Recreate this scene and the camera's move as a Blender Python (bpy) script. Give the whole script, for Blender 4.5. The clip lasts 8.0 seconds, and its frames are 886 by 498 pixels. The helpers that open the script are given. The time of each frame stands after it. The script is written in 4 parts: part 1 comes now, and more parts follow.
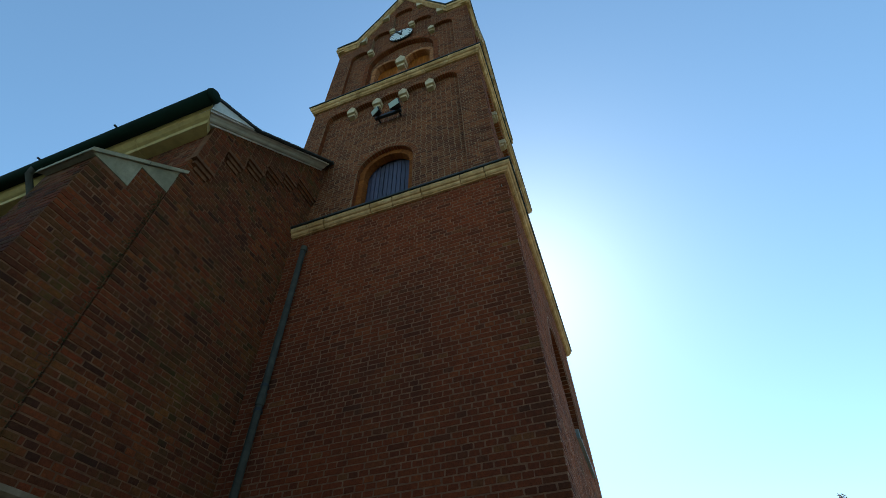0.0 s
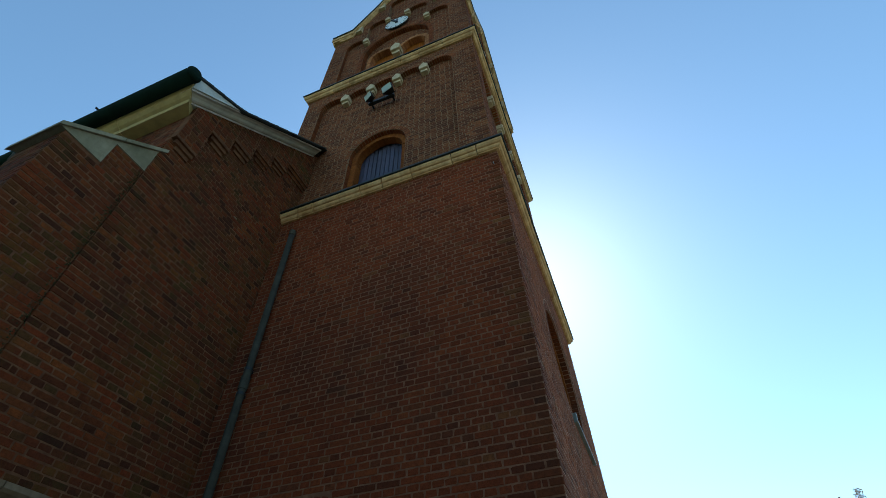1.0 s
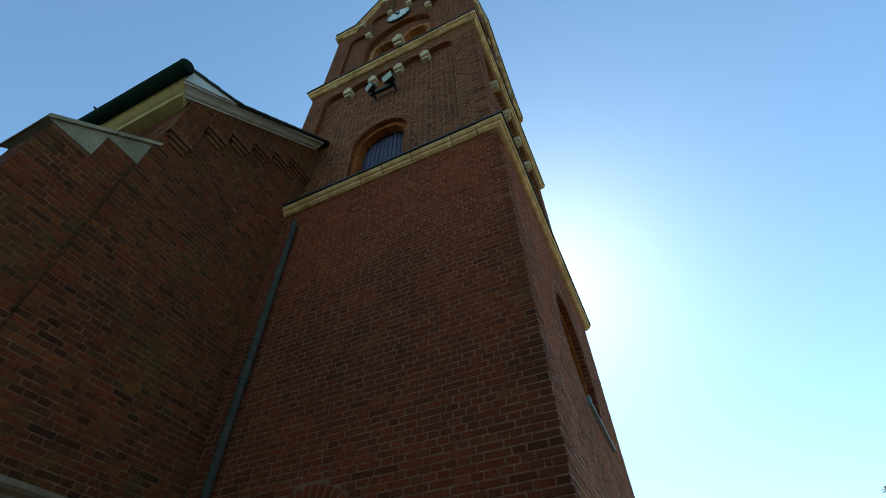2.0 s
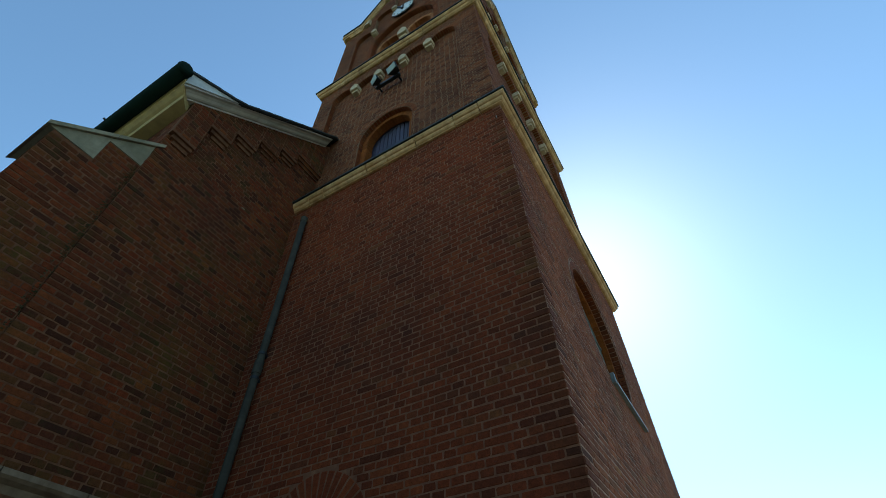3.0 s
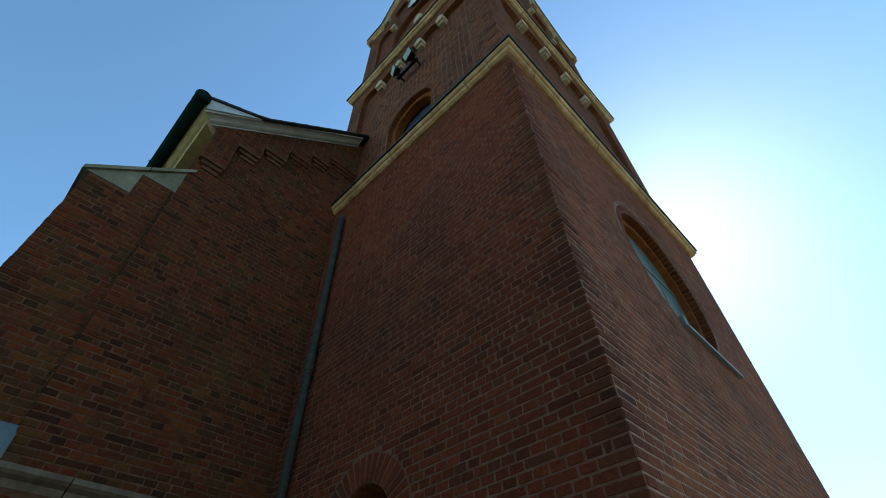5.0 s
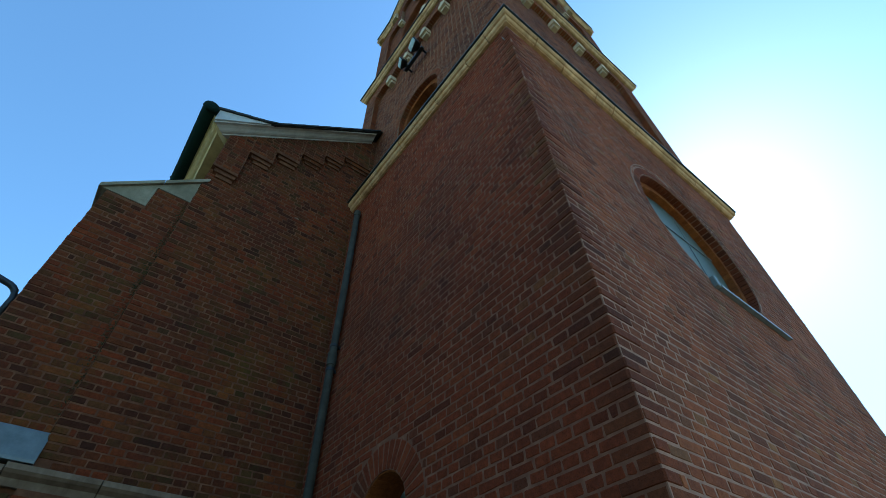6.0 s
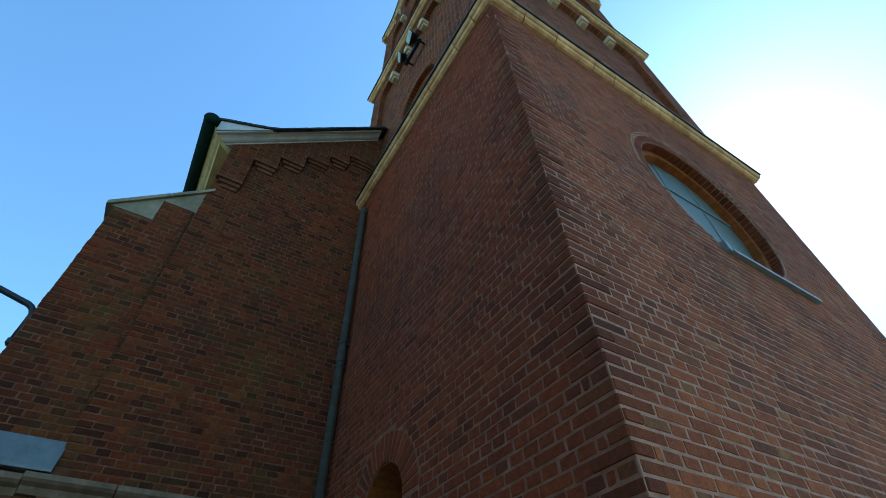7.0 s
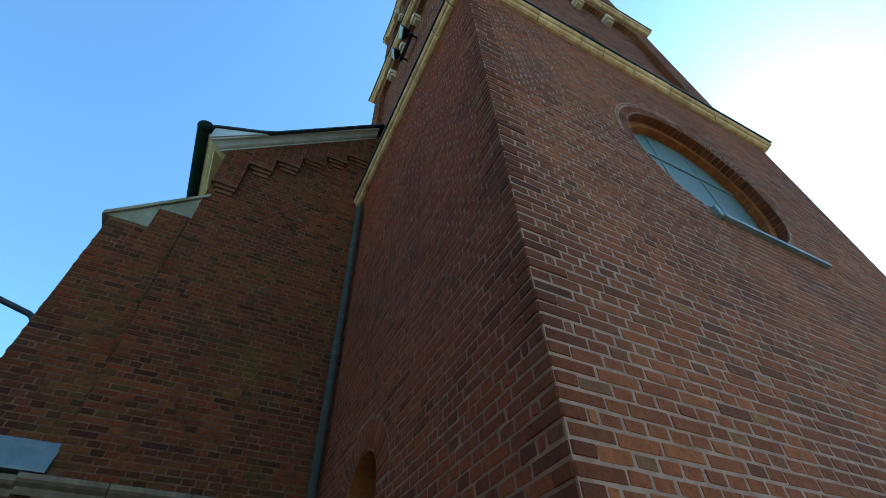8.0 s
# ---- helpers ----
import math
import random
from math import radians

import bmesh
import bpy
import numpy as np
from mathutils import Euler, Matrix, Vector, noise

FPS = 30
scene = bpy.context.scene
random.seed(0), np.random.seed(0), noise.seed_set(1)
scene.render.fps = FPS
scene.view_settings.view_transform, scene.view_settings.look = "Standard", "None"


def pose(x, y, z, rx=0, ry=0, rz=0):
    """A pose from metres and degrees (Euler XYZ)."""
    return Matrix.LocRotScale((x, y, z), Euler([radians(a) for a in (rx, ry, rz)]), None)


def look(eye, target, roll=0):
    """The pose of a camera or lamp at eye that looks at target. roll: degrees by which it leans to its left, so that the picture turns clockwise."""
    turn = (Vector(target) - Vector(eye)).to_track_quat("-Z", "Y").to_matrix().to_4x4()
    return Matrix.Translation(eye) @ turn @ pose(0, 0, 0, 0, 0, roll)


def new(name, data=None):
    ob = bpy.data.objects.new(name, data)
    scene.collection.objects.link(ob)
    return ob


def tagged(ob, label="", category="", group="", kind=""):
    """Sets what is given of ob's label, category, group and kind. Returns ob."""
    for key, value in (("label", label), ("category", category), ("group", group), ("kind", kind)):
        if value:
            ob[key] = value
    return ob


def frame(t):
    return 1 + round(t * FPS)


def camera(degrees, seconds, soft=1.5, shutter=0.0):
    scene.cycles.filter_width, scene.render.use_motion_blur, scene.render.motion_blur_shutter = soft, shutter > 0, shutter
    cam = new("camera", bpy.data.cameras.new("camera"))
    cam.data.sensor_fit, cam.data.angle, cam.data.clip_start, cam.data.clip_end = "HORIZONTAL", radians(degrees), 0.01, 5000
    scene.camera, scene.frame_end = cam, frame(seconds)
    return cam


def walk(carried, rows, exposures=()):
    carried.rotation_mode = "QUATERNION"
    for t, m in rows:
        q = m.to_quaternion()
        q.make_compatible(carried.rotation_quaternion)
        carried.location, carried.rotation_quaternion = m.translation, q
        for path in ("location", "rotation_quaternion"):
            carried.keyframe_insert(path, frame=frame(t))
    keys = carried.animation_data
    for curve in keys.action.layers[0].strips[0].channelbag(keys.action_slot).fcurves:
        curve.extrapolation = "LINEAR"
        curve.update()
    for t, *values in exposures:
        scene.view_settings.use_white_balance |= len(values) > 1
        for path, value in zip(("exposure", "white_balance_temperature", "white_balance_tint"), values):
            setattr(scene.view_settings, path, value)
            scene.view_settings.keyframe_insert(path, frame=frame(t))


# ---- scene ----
cam = camera(86.9, 8.0, soft=0.65)
PATH = [
    (0, (0.081, -0.07, 1.703), (-0.364, 1.222, 3.163), -2.0),
    (0.5, (0.14, 0.148, 1.671), (-0.321, 1.435, 3.131), -1.9),
    (1, (0.173, 0.346, 1.67), (-0.302, 1.628, 3.131), -1.9),
    (1.5, (0.217, 0.533, 1.665), (-0.291, 1.801, 3.126), -1.8),
    (3, (0.41, 1.1, 1.604), (-0.261, 2.285, 3.069), -1.6),
    (3.5, (0.444, 1.294, 1.585), (-0.29, 2.439, 3.051), -1.6),
    (4, (0.49, 1.452, 1.585), (-0.317, 2.549, 3.049), -1.6),
    (4.5, (0.575, 1.594, 1.584), (-0.303, 2.639, 3.045), -1.6),
    (6, (0.686, 2.156, 1.558), (-0.381, 3.02, 3.012), -1.8),
    (6.5, (0.737, 2.336, 1.554), (-0.377, 3.142, 3.007), -1.9),
    (7, (0.799, 2.547, 1.552), (-0.36, 3.298, 2.998), -2.1),
    (7.5, (0.836, 2.771, 1.552), (-0.353, 3.468, 3.001), -2.1),
    (8, (0.858, 3.018, 1.499), (-0.353, 3.665, 2.953), -2.1),
]
EXPOSURES = [(0.0, 0.66, 6300, -9), (4.7, 0.68, 6100, -8), (5.8, 1.0, 5450, -10), (6.5, 1.12, 5400, -10), (8.0, 1.3, 5350, -10)]
walk(cam, [(t, look(eye, target, roll)) for t, eye, target, roll in PATH], EXPOSURES)

# ---- sky, sun ----
SUN_WAY = Vector((-0.093, 0.735, 0.671)).normalized()
world = bpy.data.worlds.new("sky")
scene.world = world
world.use_nodes = True
wn = world.node_tree
wn.nodes.clear()
w_out = wn.nodes.new("ShaderNodeOutputWorld")
w_bg = wn.nodes.new("ShaderNodeBackground")
w_sky = wn.nodes.new("ShaderNodeTexSky")
w_sky.sky_type = "NISHITA"
w_sky.sun_disc = False
w_sky.sun_elevation = math.asin(SUN_WAY.z)
w_sky.sun_rotation = math.atan2(SUN_WAY.x, SUN_WAY.y)
w_sky.altitude = 0
w_sky.air_density = 1.0
w_sky.dust_density = 0.25
w_sky.ozone_density = 3.0
w_bg.inputs["Strength"].default_value = 0.15
wn.links.new(w_sky.outputs["Color"], w_bg.inputs["Color"])
wn.links.new(w_bg.outputs["Background"], w_out.inputs["Surface"])
sun_data = bpy.data.lights.new("sun", "SUN")
sun_data.energy = 3.0
sun_data.angle = radians(0.55)
sun_data.color = (1.0, 0.95, 0.86)
sun = new("sun", sun_data)
sun.matrix_world = look(Vector((0, 0, 0)) + SUN_WAY * 60, (0, 0, 0))


# ---- materials ----
def material(name, rough=0.8, metal=0.0):
    m = bpy.data.materials.new(name)
    m.use_nodes = True
    nt = m.node_tree
    bsdf = nt.nodes["Principled BSDF"]
    bsdf.inputs["Roughness"].default_value = rough
    bsdf.inputs["Metallic"].default_value = metal
    if rough > 0.8:
        bsdf.inputs["Specular IOR Level"].default_value = 0.2
    return m, nt, bsdf


def noise_node(nt, scale, detail=4.0, rough=0.55, stretch=None):
    pos = nt.nodes.new("ShaderNodeNewGeometry")
    tex = nt.nodes.new("ShaderNodeTexNoise")
    tex.inputs["Scale"].default_value = scale
    tex.inputs["Detail"].default_value = detail
    tex.inputs["Roughness"].default_value = rough
    if stretch:
        mp = nt.nodes.new("ShaderNodeMapping")
        mp.inputs["Scale"].default_value = stretch
        nt.links.new(pos.outputs["Position"], mp.inputs["Vector"])
        nt.links.new(mp.outputs["Vector"], tex.inputs["Vector"])
    else:
        nt.links.new(pos.outputs["Position"], tex.inputs["Vector"])
    return tex.outputs["Fac"]


def ramp(nt, fac, stops):
    r = nt.nodes.new("ShaderNodeValToRGB")
    els = r.color_ramp.elements
    while len(els) < len(stops):
        els.new(0.5)
    for e, (p, c) in zip(els, stops):
        e.position, e.color = p, (*c, 1)
    nt.links.new(fac, r.inputs["Fac"])
    return r.outputs["Color"]


def mix(nt, a, b, fac, mode="MIX"):
    n = nt.nodes.new("ShaderNodeMix")
    n.data_type, n.blend_type = "RGBA", mode
    for key, v in ((6, a), (7, b), (0, fac)):
        if isinstance(v, tuple):
            n.inputs[key].default_value = (*v, 1)
        elif isinstance(v, (int, float)):
            n.inputs[key].default_value = v
        else:
            nt.links.new(v, n.inputs[key])
    return n.outputs[2]


def relief(nt, bsdf, fac, strength, distance):
    b = nt.nodes.new("ShaderNodeBump")
    b.inputs["Strength"].default_value = strength
    b.inputs["Distance"].default_value = distance
    nt.links.new(fac, b.inputs["Height"])
    nt.links.new(b.outputs["Normal"], bsdf.inputs["Normal"])


def brick_material(name, joined, stops, stain=(0.04, 0.018, 0.012), green=0.0):
    """Fired brick: colour piece by piece, mottling, soot and a bloom of lime."""
    m, nt, bsdf = material(name, 0.9)
    bsdf.inputs["Specular IOR Level"].default_value = 0.12
    if joined:
        src = nt.nodes.new("ShaderNodeNewGeometry").outputs["Random Per Island"]
    else:
        src = nt.nodes.new("ShaderNodeObjectInfo").outputs["Random"]
    col = ramp(nt, src, stops)
    col = mix(nt, col, ramp(nt, noise_node(nt, 24, 8, 0.75), [(0.28, (0.5, 0.46, 0.44)), (0.5, (0.95, 0.95, 0.95)), (0.72, (1.5, 1.42, 1.35))]), 0.75, "MULTIPLY")
    pits = ramp(nt, noise_node(nt, 150, 4, 0.6), [(0.3, (0.35, 0.33, 0.32)), (0.45, (1, 1, 1))])
    col = mix(nt, col, pits, 0.7, "MULTIPLY")
    smear = ramp(nt, noise_node(nt, 17, 9, 0.8), [(0.6, (0, 0, 0)), (0.7, (0.4, 0.4, 0.4))])
    col = mix(nt, col, (0.2, 0.1, 0.062), smear)
    patch = ramp(nt, noise_node(nt, 1.1, 5, 0.6), [(0.45, (0, 0, 0)), (0.75, (0.6, 0.6, 0.6))])
    col = mix(nt, col, stain, patch)
    if green:
        moss = ramp(nt, noise_node(nt, 1.5, 8, 0.75, (1, 1, 0.7)), [(0.5, (0, 0, 0)), (0.7, (green, green, green))])
        col = mix(nt, col, (0.052, 0.066, 0.012), moss)
    lime = ramp(nt, noise_node(nt, 9, 7, 0.75), [(0.66, (0, 0, 0)), (0.84, (0.25, 0.25, 0.25))])
    col = mix(nt, col, (0.28, 0.16, 0.11), lime)
    nt.links.new(col, bsdf.inputs["Base Color"])
    relief(nt, bsdf, noise_node(nt, 48, 9, 0.78), 0.9, 0.007)
    return m


def calm(stops, k):
    """The same brick colours, drawn towards their mean."""
    mean = [sum(c[i] for _, c in stops) / len(stops) for i in range(3)]
    return [(p, tuple(v + (m - v) * k for v, m in zip(c, mean))) for p, c in stops]


RED = calm([(0.0, (0.075, 0.02, 0.011)), (0.1, (0.14, 0.029, 0.012)), (0.45, (0.21, 0.043, 0.016)), (0.7, (0.175, 0.038, 0.015)),
            (0.88, (0.25, 0.058, 0.019)), (0.97, (0.085, 0.03, 0.017)), (1.0, (0.24, 0.085, 0.028))], 0.3)
RED = [(p, (c[0] * 1.02, c[1], c[2] * 0.86)) for p, c in RED]
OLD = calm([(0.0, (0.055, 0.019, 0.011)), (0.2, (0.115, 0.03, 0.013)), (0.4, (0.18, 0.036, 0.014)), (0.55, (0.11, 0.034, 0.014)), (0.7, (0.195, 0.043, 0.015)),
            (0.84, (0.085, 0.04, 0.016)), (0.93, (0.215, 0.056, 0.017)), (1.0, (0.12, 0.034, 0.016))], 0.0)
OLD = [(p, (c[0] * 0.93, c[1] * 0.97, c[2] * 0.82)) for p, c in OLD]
# Red brick, browner; also lightened for the brighter light on the tower's east side.
BROWN_LIT = [(p, (c[0] * 1.2, c[1] * 1.6, c[2] * 1.7)) for p, c in RED]
SPECKLED = calm([(0.0, (0.06, 0.022, 0.014)), (0.25, (0.125, 0.04, 0.018)), (0.5, (0.19, 0.056, 0.022)), (0.75, (0.25, 0.08, 0.028)), (1.0, (0.3, 0.115, 0.045))], 0.4)
DARK = [(p, (c[0] * 0.82, c[1] * 0.98, c[2] * 1.0)) for p, c in RED]
YELLOW = [(0.0, (0.21, 0.06, 0.012)), (0.5, (0.26, 0.079, 0.016)), (0.85, (0.3, 0.096, 0.02)), (1.0, (0.19, 0.053, 0.012))]
M_BRICK = brick_material("red_brick", False, RED)
M_BRICK_J = brick_material("red_brick_joined", True, RED)
M_UPPER = brick_material("brown_lit_brick_joined", True, BROWN_LIT)
M_TOWER = brick_material("speckled_red_brick_joined", True, SPECKLED)
M_EAST = brick_material("east_lit_red_brick", False, BROWN_LIT)
M_NAVE = brick_material("mossy_red_brick", False, OLD, green=0.6)
M_NAVE_J = brick_material("mossy_red_brick_joined", True, OLD, green=0.6)
M_QUOIN = brick_material("dark_corner_brick", True, DARK)
M_YELLOW = brick_material("yellow_brick", True, YELLOW)
M_RING = brick_material("orange_red_brick", True, [(0.0, (0.32, 0.12, 0.05)), (0.5, (0.46, 0.19, 0.08)), (1.0, (0.55, 0.25, 0.1))])


def simple(name, dark, light, scale, rough, metal=0.0, bump=0.3, dist=0.003, stretch=None, streak=0.0, vary=0.0):
    m, nt, bsdf = material(name, rough, metal)
    mid = tuple((a + b) / 2 for a, b in zip(dark, light))
    col = ramp(nt, noise_node(nt, scale, 6, 0.65, stretch), [(0.3, dark), (0.55, mid), (0.75, light)])
    if vary:
        own = nt.nodes.new("ShaderNodeObjectInfo").outputs["Random"]
        col = mix(nt, col, ramp(nt, own, [(0.0, (1 - vary, 1 - vary, 1 - vary * 1.1)), (1.0, (1.0, 1.0, 1.0))]), 1.0, "MULTIPLY")
        blot = ramp(nt, noise_node(nt, scale * 5, 7, 0.75), [(0.5, (0, 0, 0)), (0.7, (vary * 1.4, vary * 1.4, vary * 1.4))])
        col = mix(nt, col, tuple(c * 0.6 for c in dark), blot)
    if streak:
        run = ramp(nt, noise_node(nt, 7, 5, 0.6, (1, 1, 0.15)), [(0.45, (0, 0, 0)), (0.75, (streak, streak, streak))])
        col = mix(nt, col, tuple(c * 0.35 for c in dark), run)
    nt.links.new(col, bsdf.inputs["Base Color"])
    if bump:
        relief(nt, bsdf, noise_node(nt, scale * 6, 5, 0.7), bump, dist)
    return m


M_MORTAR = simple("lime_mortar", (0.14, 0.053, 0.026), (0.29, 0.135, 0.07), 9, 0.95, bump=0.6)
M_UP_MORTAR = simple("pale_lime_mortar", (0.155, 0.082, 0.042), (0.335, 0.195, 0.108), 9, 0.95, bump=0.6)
# East mortar lightened: the stronger light there is put into its colour.
M_EAST_MORTAR = simple("east_lit_lime_mortar", (0.2, 0.105, 0.066), (0.4, 0.235, 0.152), 9, 0.95, bump=0.6)
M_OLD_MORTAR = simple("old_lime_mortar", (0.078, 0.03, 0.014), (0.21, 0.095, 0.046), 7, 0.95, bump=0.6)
M_STONE = simple("sandstone", (0.48, 0.255, 0.095), (0.84, 0.55, 0.28), 3.5, 0.85, streak=0.6, vary=0.2)
M_LEDGE = simple("weathered_ledge_stone", (0.14, 0.09, 0.052), (0.29, 0.21, 0.135), 6, 0.85, streak=0.5)
M_PALE = simple("pale_stone", (0.52, 0.385, 0.235), (0.78, 0.615, 0.41), 6, 0.85, streak=0.4, vary=0.2)
M_WEDGE = simple("grey_green_stone", (0.22, 0.19, 0.12), (0.42, 0.36, 0.245), 3, 0.85, streak=0.45, vary=0.25)
M_CREAM = simple("cream_paint", (0.42, 0.38, 0.31), (0.6, 0.555, 0.47), 4, 0.55, bump=0.1, streak=0.35)
M_OCHRE = simple("ochre_paint", (0.42, 0.3, 0.11), (0.56, 0.42, 0.17), 4, 0.6, bump=0.1, streak=0.35)
M_WHITE = simple("white_render", (0.5, 0.5, 0.48), (0.72, 0.72, 0.7), 3, 0.7, bump=0.2, streak=0.3)
M_ZINC = simple("weathered_zinc", (0.036, 0.033, 0.024), (0.08, 0.074, 0.056), 6, 0.9, 0.0, bump=0.1)
M_LEAD = simple("lead_sheet", (0.11, 0.122, 0.112), (0.22, 0.24, 0.222), 5, 0.5, 0.2, bump=0.15, streak=0.3)
M_CAP = simple("dark_metal_capping", (0.02, 0.03, 0.03), (0.06, 0.075, 0.07), 6, 0.5, 0.4, bump=0.1)
M_GUTTER = simple("dark_green_gutter_paint", (0.0015, 0.009, 0.005), (0.004, 0.019, 0.01), 5, 0.85, 0.0, bump=0.05)
M_TILE = simple("dark_roof_tile", (0.014, 0.017, 0.015), (0.042, 0.044, 0.04), 8, 0.75)
M_BOARD = simple("violet_grey_board", (0.045, 0.04, 0.075), (0.09, 0.08, 0.125), 5, 0.6, stretch=(6, 6, 0.6), vary=0.3)
M_SLAT = simple("orange_stained_wood", (0.28, 0.07, 0.004), (0.5, 0.155, 0.01), 6, 0.85, stretch=(6, 6, 0.5), vary=0.35)
M_BLACK = simple("black_iron", (0.012, 0.013, 0.015), (0.03, 0.033, 0.035), 12, 0.45, 0.3, bump=0.1)
M_DIAL = simple("white_clock_dial", (0.66, 0.66, 0.64), (0.8, 0.8, 0.78), 3, 0.45, bump=0.0)
M_PAVE = simple("grey_paving", (0.2, 0.175, 0.145), (0.33, 0.3, 0.25), 2.5, 0.9)
M_GRASS = simple("grass_ground", (0.05, 0.07, 0.025), (0.1, 0.12, 0.045), 0.6, 0.95)
M_BLOCKER = simple("dark_blocking_wall", (0.03, 0.045, 0.02), (0.07, 0.09, 0.035), 3, 0.95)
M_MOSS = simple("wall_moss", (0.03, 0.03, 0.012), (0.065, 0.065, 0.022), 20, 0.95)
M_BARK = simple("tree_bark", (0.06, 0.045, 0.035), (0.14, 0.11, 0.085), 12, 0.95, bump=0.7, dist=0.02)
M_LEAF = simple("copper_leaves", (0.3, 0.18, 0.13), (0.55, 0.37, 0.28), 4, 0.6, bump=0.0)
M_DARK = simple("dark_interior_plaster", (0.05, 0.045, 0.04), (0.09, 0.08, 0.07), 3, 0.95)


def glass_material(name, tint, rough, clear=0.6, gloss=0.5):
    m, nt, bsdf = material(name, rough)
    bsdf.inputs["Base Color"].default_value = (*tint, 1)
    bsdf.inputs["Transmission Weight"].default_value = clear
    bsdf.inputs["IOR"].default_value = 1.5
    bsdf.inputs["Specular IOR Level"].default_value = gloss
    relief(nt, bsdf, noise_node(nt, 9, 2, 0.5), 0.25, 0.01)
    return m


M_GLASS = glass_material("leaded_glass", (0.5, 0.62, 0.62), 0.08)
M_PANE = glass_material("dull_window_pane", (0.12, 0.14, 0.11), 0.45, 0.2, 0.12)
M_LENS = glass_material("lamp_glass", (0.46, 0.51, 0.43), 0.5, 0.1)


# ---- mesh tools ----
class Soup:
    """Vertices and faces of one mesh, gathered piece by piece."""

    def __init__(self):
        self.v, self.f = [], []

    def add(self, verts, faces):
        n = len(self.v)
        self.v.extend(verts)
        self.f.extend([tuple(i + n for i in f) for f in faces])

    def weld(self):
        seen, back, verts = {}, [], []
        for p in self.v:
            key = tuple(round(c, 3) for c in p)
            if key not in seen:
                seen[key] = len(verts)
                verts.append(tuple(p))
            back.append(seen[key])
        faces = []
        for f in self.f:
            g = list(dict.fromkeys(back[i] for i in f))
            if len(g) > 2:
                faces.append(tuple(g))
        self.v, self.f = verts, faces
        return self

    def mesh(self, name):
        me = bpy.data.meshes.new(name)
        me.from_pydata([tuple(p) for p in self.v], [], self.f)
        me.update()
        return me


def part(name, geo, mat, parent=None, label="", kind="", smooth=False):
    """Links a Soup, a bmesh or a mesh as one object, under a thing or a part."""
    if isinstance(geo, Soup):
        me = geo.mesh(name)
    elif isinstance(geo, bpy.types.Mesh):
        me = geo
    else:
        me = bpy.data.meshes.new(name)
        geo.to_mesh(me)
        geo.free()
    if not me.materials:
        me.materials.append(mat)
    if smooth:
        me.polygons.foreach_set("use_smooth", [True] * len(me.polygons))
    ob = new(name, me)
    if parent:
        ob.parent = parent
    return tagged(ob, label, kind=kind)


def thing(name, label, category, kind="", group="", at=(0, 0, 0)):
    ob = new(name)
    ob.empty_display_size = 0.2
    ob.location = at
    return tagged(ob, label, category, group, kind)


def block(x0, x1, y0, y1, z0, z1, bevel=0.01, seg=1):
    bm = bmesh.new()
    bmesh.ops.create_cube(bm, size=1.0)
    for v in bm.verts:
        v.co = Vector(((x0 + x1) / 2 + v.co.x * (x1 - x0), (y0 + y1) / 2 + v.co.y * (y1 - y0), (z0 + z1) / 2 + v.co.z * (z1 - z0)))
    if bevel:
        bmesh.ops.bevel(bm, geom=bm.edges[:], offset=bevel, segments=seg, affect="EDGES", profile=0.5)
    return bm


def tube(points, radius, sides=14, closed_ends=True):
    """A round bar along points."""
    s = Soup()
    pts = [Vector(p) for p in points]
    rings = []
    for i, p in enumerate(pts):
        d = (pts[min(i + 1, len(pts) - 1)] - pts[max(i - 1, 0)]).normalized()
        a = d.cross(Vector((0.31, 0.17, 0.93))).normalized()
        if abs(d.z) > 0.9:
            a = d.cross(Vector((1, 0, 0))).normalized()
        b = d.cross(a)
        r = radius[i] if isinstance(radius, (list, tuple)) else radius
        rings.append([p + (a * math.cos(2 * math.pi * k / sides) + b * math.sin(2 * math.pi * k / sides)) * r for k in range(sides)])
    for ring in rings:
        s.v.extend(ring)
    for i in range(len(pts) - 1):
        for k in range(sides):
            k2 = (k + 1) % sides
            s.f.append((i * sides + k, i * sides + k2, (i + 1) * sides + k2, (i + 1) * sides + k))
    if closed_ends:
        s.f.append(tuple(range(sides))[::-1])
        s.f.append(tuple((len(pts) - 1) * sides + k for k in range(sides)))
    return s


class Face:
    """An upright wall plane: u runs along it, w out of it. south looks to -y, east to +x, north to +y, west to -x."""

    def __init__(self, side, place):
        self.side, self.place = side, place

    def at(self, u, w, z):
        p = self.place
        return {"south": (u, p - w, z), "east": (p + w, u, z), "north": (-u, p + w, z), "west": (p - w, -u, z)}[self.side]

    def turn(self):
        return {"south": 0.0, "east": 90.0, "north": 180.0, "west": 270.0}[self.side]


class Hole:
    """An opening between u0 and u1, from bottom(u) to top(u)."""

    def __init__(self, u0, u1, bottom, top, cuts=()):
        self.u0, self.u1, self.bottom, self.top, self.cuts = u0, u1, bottom, top, list(cuts)


def arch_hole(uc, r, z0, spring, rise=None, bottom=None, n=18):
    rise = rise or r
    def top(u):
        return spring + rise * math.sqrt(max(0.0, 1 - ((u - uc) / r) ** 2))
    cuts = [uc - r * math.cos(math.pi * k / n) for k in range(n + 1)]
    return Hole(uc - r, uc + r, bottom or (lambda u: z0), top, cuts)


